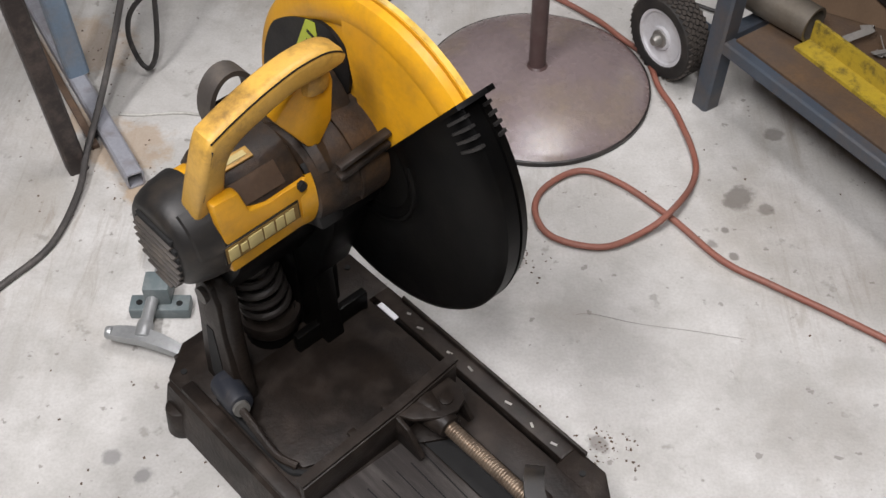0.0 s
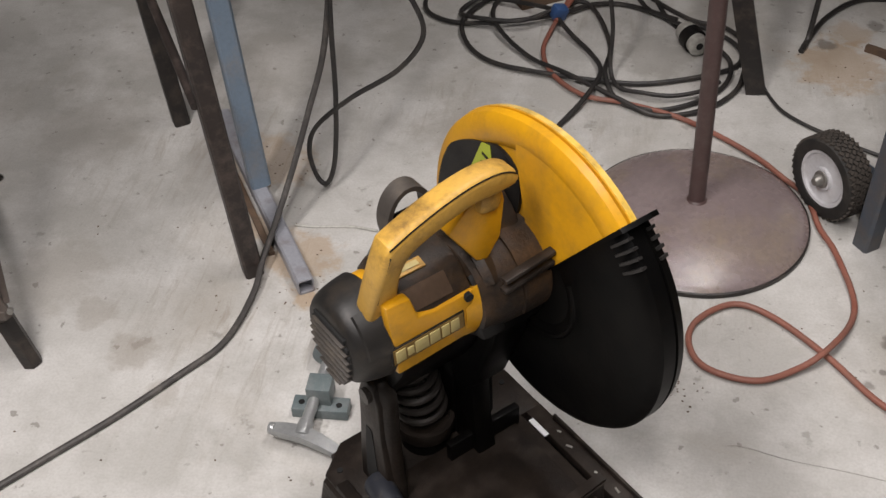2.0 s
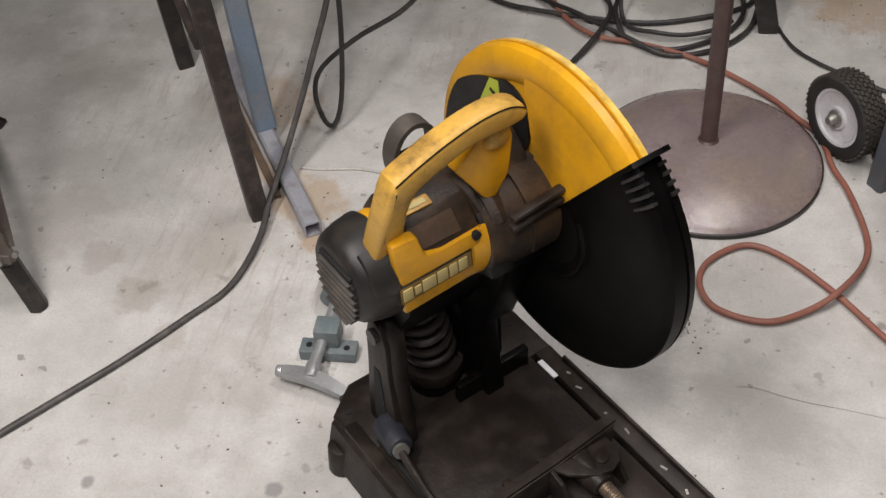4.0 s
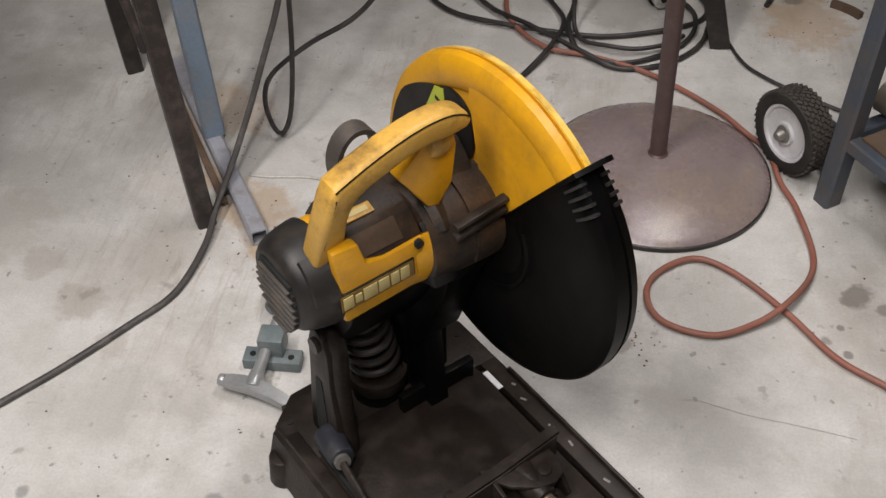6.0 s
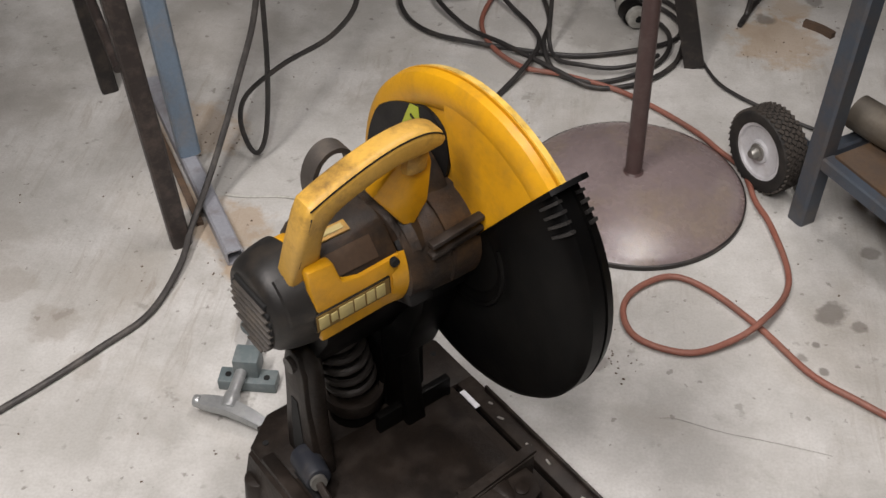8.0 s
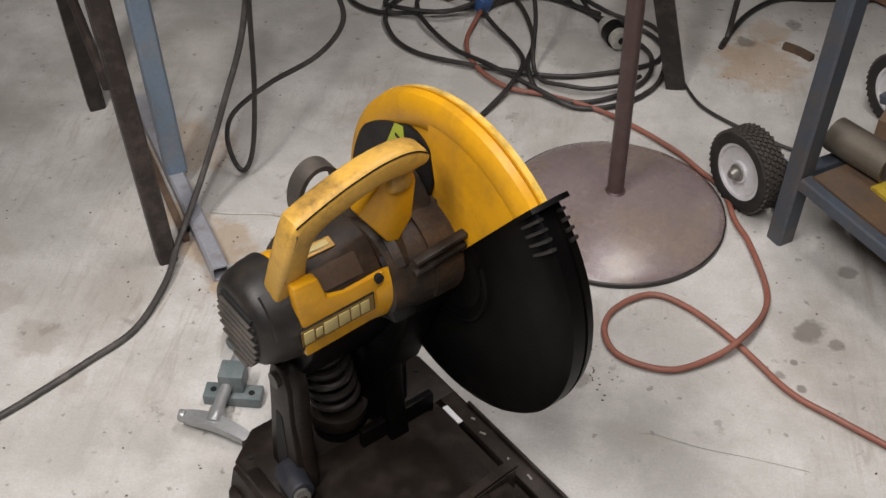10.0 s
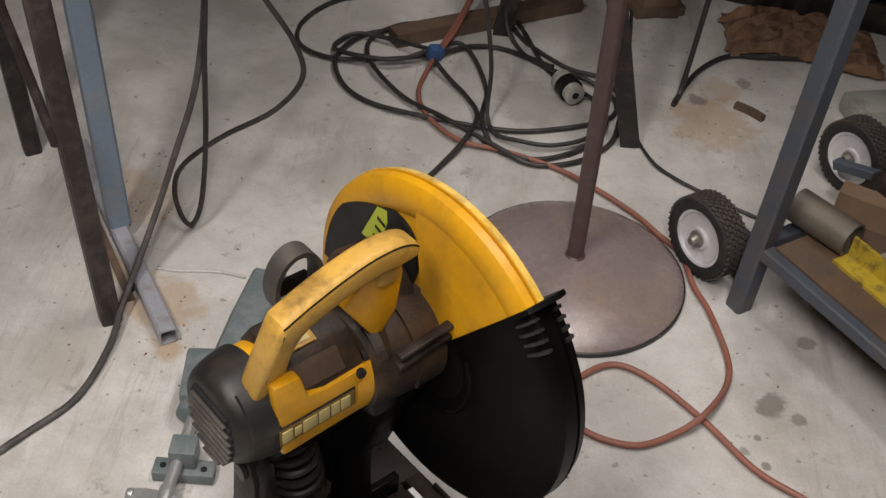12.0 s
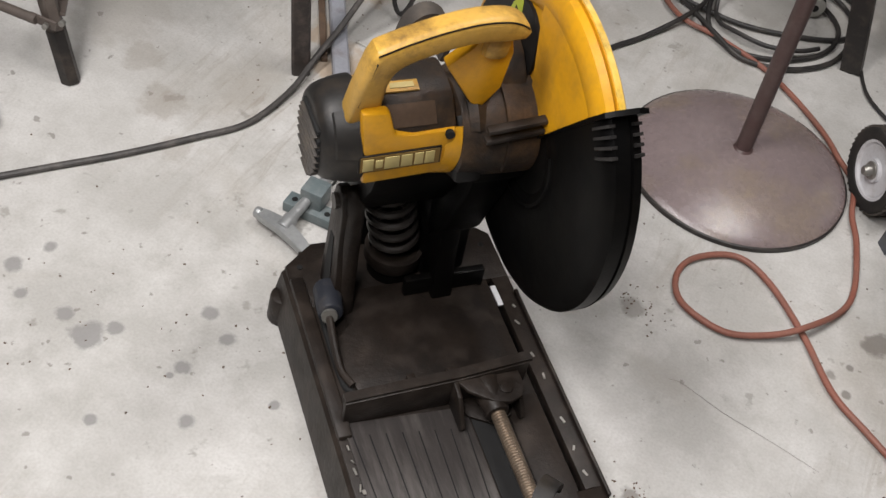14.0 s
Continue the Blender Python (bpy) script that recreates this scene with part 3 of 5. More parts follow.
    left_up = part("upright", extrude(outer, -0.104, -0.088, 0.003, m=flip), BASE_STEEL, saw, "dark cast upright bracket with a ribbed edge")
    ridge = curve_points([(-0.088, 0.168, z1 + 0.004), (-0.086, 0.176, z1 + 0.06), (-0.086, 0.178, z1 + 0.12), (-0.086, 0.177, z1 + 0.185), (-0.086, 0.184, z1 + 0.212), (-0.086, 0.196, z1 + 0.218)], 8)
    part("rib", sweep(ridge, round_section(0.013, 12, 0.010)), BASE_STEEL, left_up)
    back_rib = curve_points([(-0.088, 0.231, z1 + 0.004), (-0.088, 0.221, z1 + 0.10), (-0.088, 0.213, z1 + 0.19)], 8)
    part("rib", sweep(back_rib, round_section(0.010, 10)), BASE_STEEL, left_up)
    # near-black plate on the solid upright in place of an open cutout
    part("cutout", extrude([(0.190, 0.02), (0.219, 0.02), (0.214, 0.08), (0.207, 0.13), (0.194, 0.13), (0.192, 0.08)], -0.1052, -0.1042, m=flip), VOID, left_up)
    # right upright: same casting, blackened for the shade beside the guard
    part("upright", extrude(outer, 0.040, 0.070, 0.003, m=flip), GUARD_AND_SHADE_BLACK, saw)
    part("pivot_pin", rod((-0.110, 0.195, z1 + 0.20), (0.09, 0.195, z1 + 0.20), 0.011), SPRING_STEEL, saw)
    coil = []
    for k in range(6 * 20 + 1):
        a = 2 * math.pi * k / 20
        h = k / 120
        coil.append((0.002 - 0.034 * h + 0.032 * math.cos(a), 0.236 - 0.012 * h + 0.032 * math.sin(a), 0.140 + 0.160 * h))
    part("spring", sweep(coil, round_section(0.0055, 8)), SPRING_STEEL, saw, "dull steel return spring")
    part("spring_seat", spin([(0, 0.0), (0, 0.038), (0.006, 0.042), (0.026, 0.042), (0.027, 0.036), (0.014, 0.034), (0.014, 0.0)], 32,
                             m=Matrix.Translation((0.002, 0.236, 0.107)) @ Matrix.Rotation(radians(-90), 4, "Y")), BASE_STEEL, saw, "cast cup under the spring")
    # black foot carries the shade below the spring
    part("spring_foot", rod((0.002, 0.236, z1 - 0.002), (0.002, 0.236, 0.108), 0.036, 0.032), GUARD_AND_SHADE_BLACK, saw)

    # plate and block added only to blacken the shaded gap behind the spring
    part("rear_shade_plate", box((0.125, 0.012, 0.25), (0.028, 0.290, z1 + 0.124), bevel=0.003), GUARD_AND_SHADE_BLACK, saw, "added black plate for the shade behind the spring")
    part("shade_block", box((0.070, 0.050, 0.245), (0.070, 0.236, z1 + 0.124), bevel=0.006), GUARD_AND_SHADE_BLACK, saw)
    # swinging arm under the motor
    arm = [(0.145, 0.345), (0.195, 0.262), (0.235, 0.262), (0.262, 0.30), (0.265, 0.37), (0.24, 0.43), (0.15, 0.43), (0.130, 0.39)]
    # arm and its plate: colour includes the deep shade under the motor
    part("arm", extrude(arm, -0.082, 0.046, 0.006, m=Matrix(((0, 0, 1, 0), (1, 0, 0, 0), (0, 1, 0, 0), (0, 0, 0, 1)))), GUARD_AND_SHADE_BLACK, saw, "dark cast swing arm, blackened for the shade under the motor")
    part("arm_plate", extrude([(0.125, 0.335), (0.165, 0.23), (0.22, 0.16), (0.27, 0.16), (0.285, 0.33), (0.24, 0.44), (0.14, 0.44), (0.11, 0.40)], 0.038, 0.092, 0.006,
                              m=Matrix(((0, 0, 1, 0), (1, 0, 0, 0), (0, 1, 0, 0), (0, 0, 0, 1)))), GUARD_AND_SHADE_BLACK, saw)

    # motor housing
    body = [(-0.113, 0.0), (-0.113, 0.055), (-0.105, 0.059), (-0.02, 0.060), (-0.006, 0.060), (-0.002, 0.056), (-0.002, 0.0)]
    motor = part("motor_housing", spin(body, 48, m=at_axis(MOTOR)), YELLOW, saw, "yellow plastic motor housing")
    part("collar_band", spin([(-0.018, 0.0), (-0.018, 0.064), (0.002, 0.066), (0.008, 0.060), (0.008, 0.0)], 40, 148, 236, m=at_axis(MOTOR)), YELLOW, motor)
    part("front_panel", extrude([(-0.112, 0.412), (-0.006, 0.418), (-0.006, 0.483), (-0.058, 0.481), (-0.080, 0.486), (-0.089, 0.518), (-0.121, 0.520), (-0.116, 0.470)], 0.0, 0.016, 0.004,
                                m=Matrix(((1, 0, 0, 0), (0, 0, -1, 0.114), (0, 1, 0, 0), (0, 0, 0, 1)))), YELLOW, motor, "flat yellow front panel")
    deck = part("top_deck", extrude([(0.100, 0.468), (0.103, 0.484), (0.128, 0.511), (0.150, 0.517), (0.190, 0.515), (0.212, 0.48), (0.16, 0.45)], -0.093, -0.004, 0.007, m=Matrix(((0, 0, 1, 0), (1, 0, 0, 0), (0, 1, 0, 0), (0, 0, 0, 1)))), DUSTY_CASE, motor, "brown dust-caked switch deck")
    part("plate", box((0.044, 0.015, 0.003), (-0.066, 0.142, 0.5165), (14, 0, 0), 0.001), YELLOW_WORN, deck, "small grimy rating plate")
    part("plate_mark", box((0.028, 0.007, 0.002), (-0.064, 0.142, 0.5182), (14, 0, 0)), LABEL_CREAM, deck)
    part("pocket", box((0.062, 0.004, 0.027), (-0.060, 0.1145, 0.4975), (-43, 0, 0), 0.001), POCKET, deck, "brown recessed pocket")
    part("screw_head", rod((-0.015, 0.100, 0.478), (-0.015, 0.094, 0.478), 0.0055), VOID, motor)
    # maker's plate: plain blocks in its colours
    plate = part("name_plate", box((0.098, 0.003, 0.026), (-0.0705, 0.0975, 0.4470), (0, -2, 0), 0.0008), BLACK_PLASTIC, motor, "black-edged maker's plate with cream blocks")
    part("field", box((0.094, 0.002, 0.0225), (-0.0705, 0.0962, 0.4470), (0, -2, 0)), material("amber_field", (0.20, 0.115, 0.02), 0.5), plate)
    for x, w, h in ((-0.1085, 0.0125, 0.0175), (-0.0955, 0.0085, 0.012), (-0.0805, 0.0175, 0.0175), (-0.0630, 0.0135, 0.0175), (-0.0485, 0.0105, 0.0175), (-0.0355, 0.0115, 0.0175)):
        part("block", box((w, 0.002, h), (x, 0.0950, 0.4470 + 0.035 * (x + 0.0705)), (0, -2, 0), 0.0006), LABEL_CREAM, plate)

    # rear cap with cooling slots
    cap_profile = [(-0.159, 0.0), (-0.159, 0.044), (-0.157, 0.049), (-0.151, 0.0545), (-0.142, 0.0580), (-0.130, 0.061), (-0.116, 0.0630), (-0.110, 0.0632), (-0.107, 0.0600), (-0.107, 0.0)]
    cap = part("end_cap", spin(cap_profile, 48, m=at_axis(MOTOR)), CAP_GREY, saw, "charcoal plastic motor end cap with cooling slots")
    part("pad", spin([(-0.146, 0.055), (-0.143, 0.0600), (-0.116, 0.0652), (-0.113, 0.060)], 16, 118, 172, m=at_axis(MOTOR)), CAP_GREY, cap)
    for k in range(8):
        z = 0.028 - 0.0104 * k
        w = 2 * math.sqrt(max(0.046 ** 2 - z * z, 0.0003)) * 0.86
        part("slot", box((0.008, w, 0.0076), (-0.1580, MOTOR.y - 0.004, MOTOR.z + z), bevel=0.001), VOID, cap)
        part("slot_rib", box((0.010, w, 0.0026), (-0.1605, MOTOR.y - 0.004, MOTOR.z + z - 0.0052), bevel=0.0008), HOOP_GREY, cap)

    # gear case between motor and guard
    case = [(-0.002, 0.0), (-0.002, 0.052), (0.004, 0.061), (0.03, 0.064), (0.070, 0.066), (0.098, 0.066), (0.104, 0.060), (0.104, 0.0)]
    gear = part("gear_case", spin(case, 48, m=at_axis(MOTOR + Vector((0, -0.008, -0.006)))), DUSTY_CASE, saw, "brown dusty cast gear case")
    part("shoulder", spin([(0.012, 0.0), (0.012, 0.066), (0.022, 0.071), (0.034, 0.066), (0.034, 0.0)], 40, 20, 150, m=at_axis(MOTOR + Vector((0, -0.002, -0.004)))), DUSTY_CASE, gear)
    part("case_block", box((0.07, 0.07, 0.06), (0.066, 0.190, 0.485), (12, 0, 0), 0.014), DUSTY_CASE, gear)
    # black block paints the shade under the gear case
    part("lower_case", box((0.075, 0.05, 0.045), (0.062, 0.124, 0.405), (0, 0, 0), 0.01), GUARD_AND_SHADE_BLACK, gear)
    for dz, dy in ((0.0, 0.0), (-0.016, 0.006)):
        part("spindle_lever", box((0.072, 0.012, 0.007), (0.060, 0.084 + dy * 0.2, 0.492 + dz), (0, -6, 0), 0.002), BASE_STEEL, gear, "dark bent lock lever")
    part("neck_band", spin([(-0.001, 0.0), (-0.001, 0.058), (0.003, 0.0605), (0.012, 0.0605), (0.014, 0.058), (0.014, 0.0)], 40, 130, 330, m=at_axis(MOTOR + Vector((0, -0.006, -0.004)))), BLACK_PLASTIC, gear, "black band between motor and gear case")
    part("belly_block", box((0.034, 0.03, 0.05), (0.018, 0.112, 0.418), (-20, 0, 0), 0.006), BLACK_PLASTIC, gear)
    for dx, dy, dz in ((0.04, 0.102, 0.455), (0.088, 0.094, 0.44)):
        part("case_screw", rod((dx, dy, dz), (dx, dy - 0.006, dz), 0.006, bevel=0.001), SPRING_STEEL, gear)
    part("case_rib", spin([(0.056, 0.06), (0.056, 0.0695), (0.060, 0.0695), (0.060, 0.06)], 30, 60, 200, m=at_axis(MOTOR + Vector((0, -0.008, -0.006)))), DUSTY_CASE, gear)
    part("hump", rod((0.045, 0.196, 0.468), (0.098, 0.190, 0.468), 0.062, 0.064, bevel=0.008), DUSTY_CASE, gear)

    # D handle: an outline seen from the front, given thickness, its lower end set back
    def flat(points, per=6):
        return [(p.x, p.y) for p in curve_points([(x, z, 0) for x, z in points], per)]

    def set_back(bm):
        for v in bm.verts:
            v.co.y += 0.32 * max(0.0, 0.60 - v.co.z) - 0.075 * (0.05 - v.co.x)
            v.co.z += 0.09 * (v.co.x + 0.06)
        return bm

    stand_up = Matrix(((1, 0, 0, 0), (0, 0, -1, 0.1305), (0, 1, 0, 0), (0, 0, 0, 1)))
    arch_top = flat([(-0.116, 0.6165), (-0.085, 0.6235), (-0.045, 0.629), (-0.005, 0.630), (0.030, 0.624), (0.052, 0.612), (0.0605, 0.598)])
    under = flat([(0.056, 0.588), (0.03, 0.591), (-0.005, 0.599), (-0.045, 0.597), (-0.075, 0.590), (-0.089, 0.578), (-0.094, 0.556)])
    outline = [(-0.134, 0.470), (-0.130, 0.545), (-0.1235, 0.604)] + arch_top + under + [(-0.093, 0.52), (-0.086, 0.490), (-0.084, 0.470)]
    bm = extrude(outline, 0.0, 0.033)
    rounded = [e for e in bm.edges if abs(e.verts[0].co.z - e.verts[1].co.z) < 1e-6]
    bmesh.ops.bevel(bm, geom=rounded, offset=0.0085, segments=3, affect="EDGES", profile=0.5)
    bmesh.ops.transform(bm, matrix=stand_up, verts=bm.verts)
    handle = part("handle", set_back(bm), YELLOW_WORN, saw, "grimy yellow D-shaped carrying handle")
    seam = [(x, 0.0990 - 0.075 * (0.05 - x), z - 0.0034 + 0.09 * (x + 0.06)) for x, z in [(-0.116, 0.6165)] + arch_top[4:-5]]
    part("seam", sweep(seam, round_section(0.0010, 6)), BLACK_PLASTIC, handle)
    part("leg_seam", sweep([(-0.1165, 0.0850, 0.600), (-0.121, 0.1015, 0.545), (-0.124, 0.1085, 0.522)], round_section(0.0008, 6)), BLACK_PLASTIC, handle)
    foot_shape = [(-0.024, 0.558), (0.004, 0.582), (0.012, 0.598), (0.046, 0.600), (0.053, 0.570), (0.050, 0.545), (0.047, 0.520), (0.027, 0.493), (0.013, 0.501)]
    bm = extrude(foot_shape, 0.0, 0.018, 0.003, m=Matrix(((1, 0, 0, 0), (0, 0, -1, 0.136), (0, 1, 0, 0), (0, 0, 0, 1))))
    part("flange", bm, YELLOW, handle, "triangular yellow handle foot")
    part("neck", box((0.032, 0.026, 0.034), (0.029, 0.121, 0.584), (0, 8, 0), 0.010), YELLOW_WORN, handle)

    # dark arched hook behind the motor
    arch = [(-0.012 - 0.029 * math.cos(radians(a)), 0.222, 0.514 + 0.042 * math.sin(radians(a))) for a in range(-40, 221, 10)]
    hoop = part("rear_hoop", sweep(arch, [(-0.0032, -0.012), (0.0032, -0.012), (0.0032, 0.012), (-0.0032, 0.012)], up=(0, 1, 0)), HOOP_GREY, saw, "dark arched plastic piece behind the motor")
    part("web", box((0.046, 0.006, 0.022), (-0.012, 0.232, 0.500), bevel=0.002), BLACK_PLASTIC, hoop)

    # wheel guard
    def slim(profile, k):
        return [(0.094 + (x - 0.094) * 0.78, r * k if r > 0.1 else r) for x, r in profile]

    top = [(0.102, 0.03), (0.102, 0.165), (0.098, 0.169), (0.0965, 0.184), (0.100, 0.196), (0.107, 0.2025), (0.1185, 0.2045), (0.119, 0.199), (0.1225, 0.199), (0.123, 0.2045), (0.136, 0.202), (0.144, 0.192), (0.146, 0.15), (0.146, 0.03)]
    top = slim(top, 1.03)
    guard = part("upper_guard", spin(top, 56, -35, 129.4, m=at_axis(ARBOR)), YELLOW, saw, "yellow plastic upper wheel guard")
    # overlay strip brightens the outer rim as the lamp does, with scuffs
    part("rim_edge", spin(slim([(0.1245, 0.2025), (0.1248, 0.2054), (0.136, 0.2032), (0.1425, 0.1955), (0.1435, 0.190)], 1.03), 56, -35, 129, close_ends=False, m=at_axis(ARBOR)), YELLOW_SCUFFED_LIT, guard, "outer rim of the guard, pale from scuffs and painted lamp light")
    raised = [(0.1025, 0.045), (0.096, 0.05), (0.095, 0.165), (0.098, 0.180), (0.104, 0.180), (0.104, 0.045)]
    part("front_face", spin(slim(raised, 1.03), 22, 79, 129.2, m=at_axis(ARBOR)), YELLOW, guard)
    ring = [(0.1735 + 0.020 * min(1.0, (58 - a) / 25), a) for a in range(2, 58, 4)] + [(0.126 + 0.0475 * math.cos(radians(k)), 58 + 19.5 * math.sin(radians(k))) for k in range(0, 181, 12)] + [(0.0785, a) for a in range(54, 1, -4)]
    field = [(r * math.cos(radians(a)), r * math.sin(radians(a))) for r, a in ring]
    sticker = part("black_sticker", extrude(field, 0.0, 0.0046, m=Matrix(((0, 0, 1, 0.0952), (1, 0, 0, ARBOR.y), (0, 1, 0, ARBOR.z), (0, 0, 0, 1)))), BLACK_PLASTIC, guard, "black sticker field with lime mark")
    tri = [(0.046, 0.0), (0.020, 0.056), (0.004, 0.060), (0.002, 0.044), (0.016, 0.0)]
    tm = Matrix(((0, 0, 1, 0.0945), (1, 0, 0, 0.196), (0, 1, 0, 0.515), (0, 0, 0, 1)))
    part("lime_mark", extrude(tri, 0.0, 0.0006, m=tm), LIME, sticker, "lime triangular mark")
    for k in range(3):
        part("mark_bar", extrude([(0.004 + 0.003 * k, 0.040 - 0.014 * k), (0.018 + 0.003 * k, 0.044 - 0.014 * k), (0.019 + 0.003 * k, 0.040 - 0.014 * k), (0.005 + 0.003 * k, 0.036 - 0.014 * k)], 0.0, 0.0006,
                                 m=Matrix.Translation((-0.0009, 0, 0)) @ tm), BLACK_PLASTIC, sticker)
    low = [(0.100, 0.03), (0.100, 0.062), (0.096, 0.066), (0.0935, 0.10), (0.0935, 0.15), (0.0955, 0.18), (0.100, 0.195), (0.105, 0.204), (0.114, 0.209), (0.136, 0.209), (0.137, 0.206), (0.140, 0.206), (0.141, 0.209), (0.156, 0.205), (0.162, 0.193), (0.162, 0.03)]
    lower = part("lower_guard", spin(slim(low, 0.995), 64, 130, 285, m=at_axis(ARBOR)), GUARD_AND_SHADE_BLACK, saw, "black plastic lower wheel guard")
    part("lip", spin(slim([(0.094, 0.03), (0.0915, 0.10), (0.0925, 0.18), (0.100, 0.208), (0.114, 0.214), (0.145, 0.218), (0.166, 0.208), (0.160, 0.03)], 1.035), 2, 128.6, 130.2, m=at_axis(ARBOR)), GUARD_AND_SHADE_BLACK, lower)
    for k in range(4):
        a = 132.0 + 3.1 * k
        part("grip_rib", spin(slim([(0.096, 0.188), (0.0945, 0.190), (0.0985, 0.203), (0.107, 0.2115), (0.116, 0.2105)], 1.0), 2, a, a + 0.9, m=at_axis(ARBOR)), RIB_GREY, lower)
        part("grip_rib", spin(slim([(0.142, 0.205), (0.143, 0.2115), (0.160, 0.2055), (0.160, 0.200)], 1.0), 2, a, a + 1.0, m=at_axis(ARBOR)), RIB_GREY, lower)
    part("hub_ring", spin([(0.0955, 0.072), (0.0925, 0.074), (0.0925, 0.078), (0.0955, 0.080)], 40, 150, 285, m=at_axis(ARBOR)), GUARD_AND_SHADE_BLACK, lower)
    part("abrasive_wheel", spin([(0.118, 0.0), (0.118, 0.176), (0.121, 0.176), (0.121, 0.0)], 64, m=at_axis(ARBOR)), ABRASIVE, saw)
    part("arbor", rod((0.09, ARBOR.y, ARBOR.z), (0.152, ARBOR.y, ARBOR.z), 0.02), HUB_STEEL, saw)
    return saw


chop_saw()


# ---- pedestal stand with a round base ----
def pedestal_stand():
    t = thing("pedestal_stand", pose(0.165, 1.578, 0), "round domed mauve-brown stand base with a brown post", "stand")
    prof = [(0.0, 0.0), (0.0, 0.196), (0.004, 0.2), (0.009, 0.2005), (0.012, 0.198), (0.0175, 0.187), (0.0258, 0.167), (0.0338, 0.142), (0.0405, 0.114), (0.0455, 0.083), (0.0485, 0.050), (0.050, 0.022), (0.0503, 0.0)]
    base = part("base", spin(prof, 96, m=Matrix.Rotation(radians(-90), 4, "Y")), STAND_BASE, t)
    part("edge_band", spin([(0.001, 0.1985), (0.001, 0.2025), (0.009, 0.2028), (0.0105, 0.1995)], 96, m=Matrix.Rotation(radians(-90), 4, "Y")), BLACK_TUBE, base, "dark rim of the base")
    part("post", sweep([(0, 0, 0.04), (-0.008, 0.0, 0.4), (-0.024, 0.001, 1.0)], round_section(0.0148, 20), up=(0, 1, 0)), POST_BROWN, t, "brown painted steel post")
    part("weld", spin([(0, 0.0145), (0.0, 0.019), (0.004, 0.016), (0.005, 0.0145)], 24, m=Matrix.Translation((0, 0, 0.049)) @ Matrix.Rotation(radians(-90), 4, "Y")), POST_BROWN, base)


pedestal_stand()


# ---- bench cart with a low shelf and pneumatic-look wheels ----
CART = Vector((0.461, 1.546, 0))
ALONG, ACROSS = Vector((0.58, -0.815, 0)), Vector((0.815, 0.58, 0))


def spot(a, c, z):
    return CART + ALONG * a + ACROSS * c + Vector((0, 0, z))


def cart_wheel(parent, centre, axis_deg):
    hub = pose(*centre, 0, 0, axis_deg)
    w = part("wheel", spin([(-0.017, 0.0), (-0.017, 0.046), (-0.021, 0.049), (-0.022, 0.054), (-0.019, 0.056), (0.019, 0.056), (0.022, 0.054), (0.020, 0.046), (0.020, 0.0)], 48, m=hub), RIM_WHITE, parent, "white pressed wheel with black treaded tyre")
    part("tyre", spin([(-0.019, 0.052), (-0.024, 0.055), (-0.0265, 0.065), (-0.025, 0.073), (-0.021, 0.0755), (0.021, 0.0755), (0.025, 0.073), (0.0265, 0.065), (0.024, 0.055), (0.019, 0.052)], 64, m=hub), RUBBER, w)
    tread = bmesh.new()
    for k in range(40):
        a = 360 * k / 40
        for x, sgn in ((-0.0190, 1), (-0.0114, -1), (-0.0038, 1), (0.0038, -1), (0.0114, 1), (0.0190, -1)):
            box((0.0062, 0.0086, 0.0042), (0, 0, 0), bm=tread)
            verts = list(tread.verts)[-8:]
            bmesh.ops.transform(tread, matrix=hub @ Matrix.Rotation(radians(a + 2.2 * sgn), 4, "X") @ pose(x, 0, 0.0768, 0, 0, 32 * sgn), verts=verts)
    part("tread", tread, TREAD, w, "worn block tread", smooth=False)
    part("dish", spin([(-0.0176, 0.0), (-0.0176, 0.016), (-0.0235, 0.0165), (-0.0235, 0.0205), (-0.0176, 0.022), (-0.0176, 0.044), (-0.0185, 0.0455), (-0.0165, 0.046), (-0.0165, 0.0)], 40, m=hub), RIM_WHITE, w)
    part("hub_nut", spin([(-0.040, 0.0), (-0.040, 0.007), (-0.036, 0.0095), (-0.027, 0.0105), (-0.026, 0.016), (-0.020, 0.017), (-0.020, 0.0)], 20, m=hub), HUB_STEEL, w, "dull zinc hub nut")


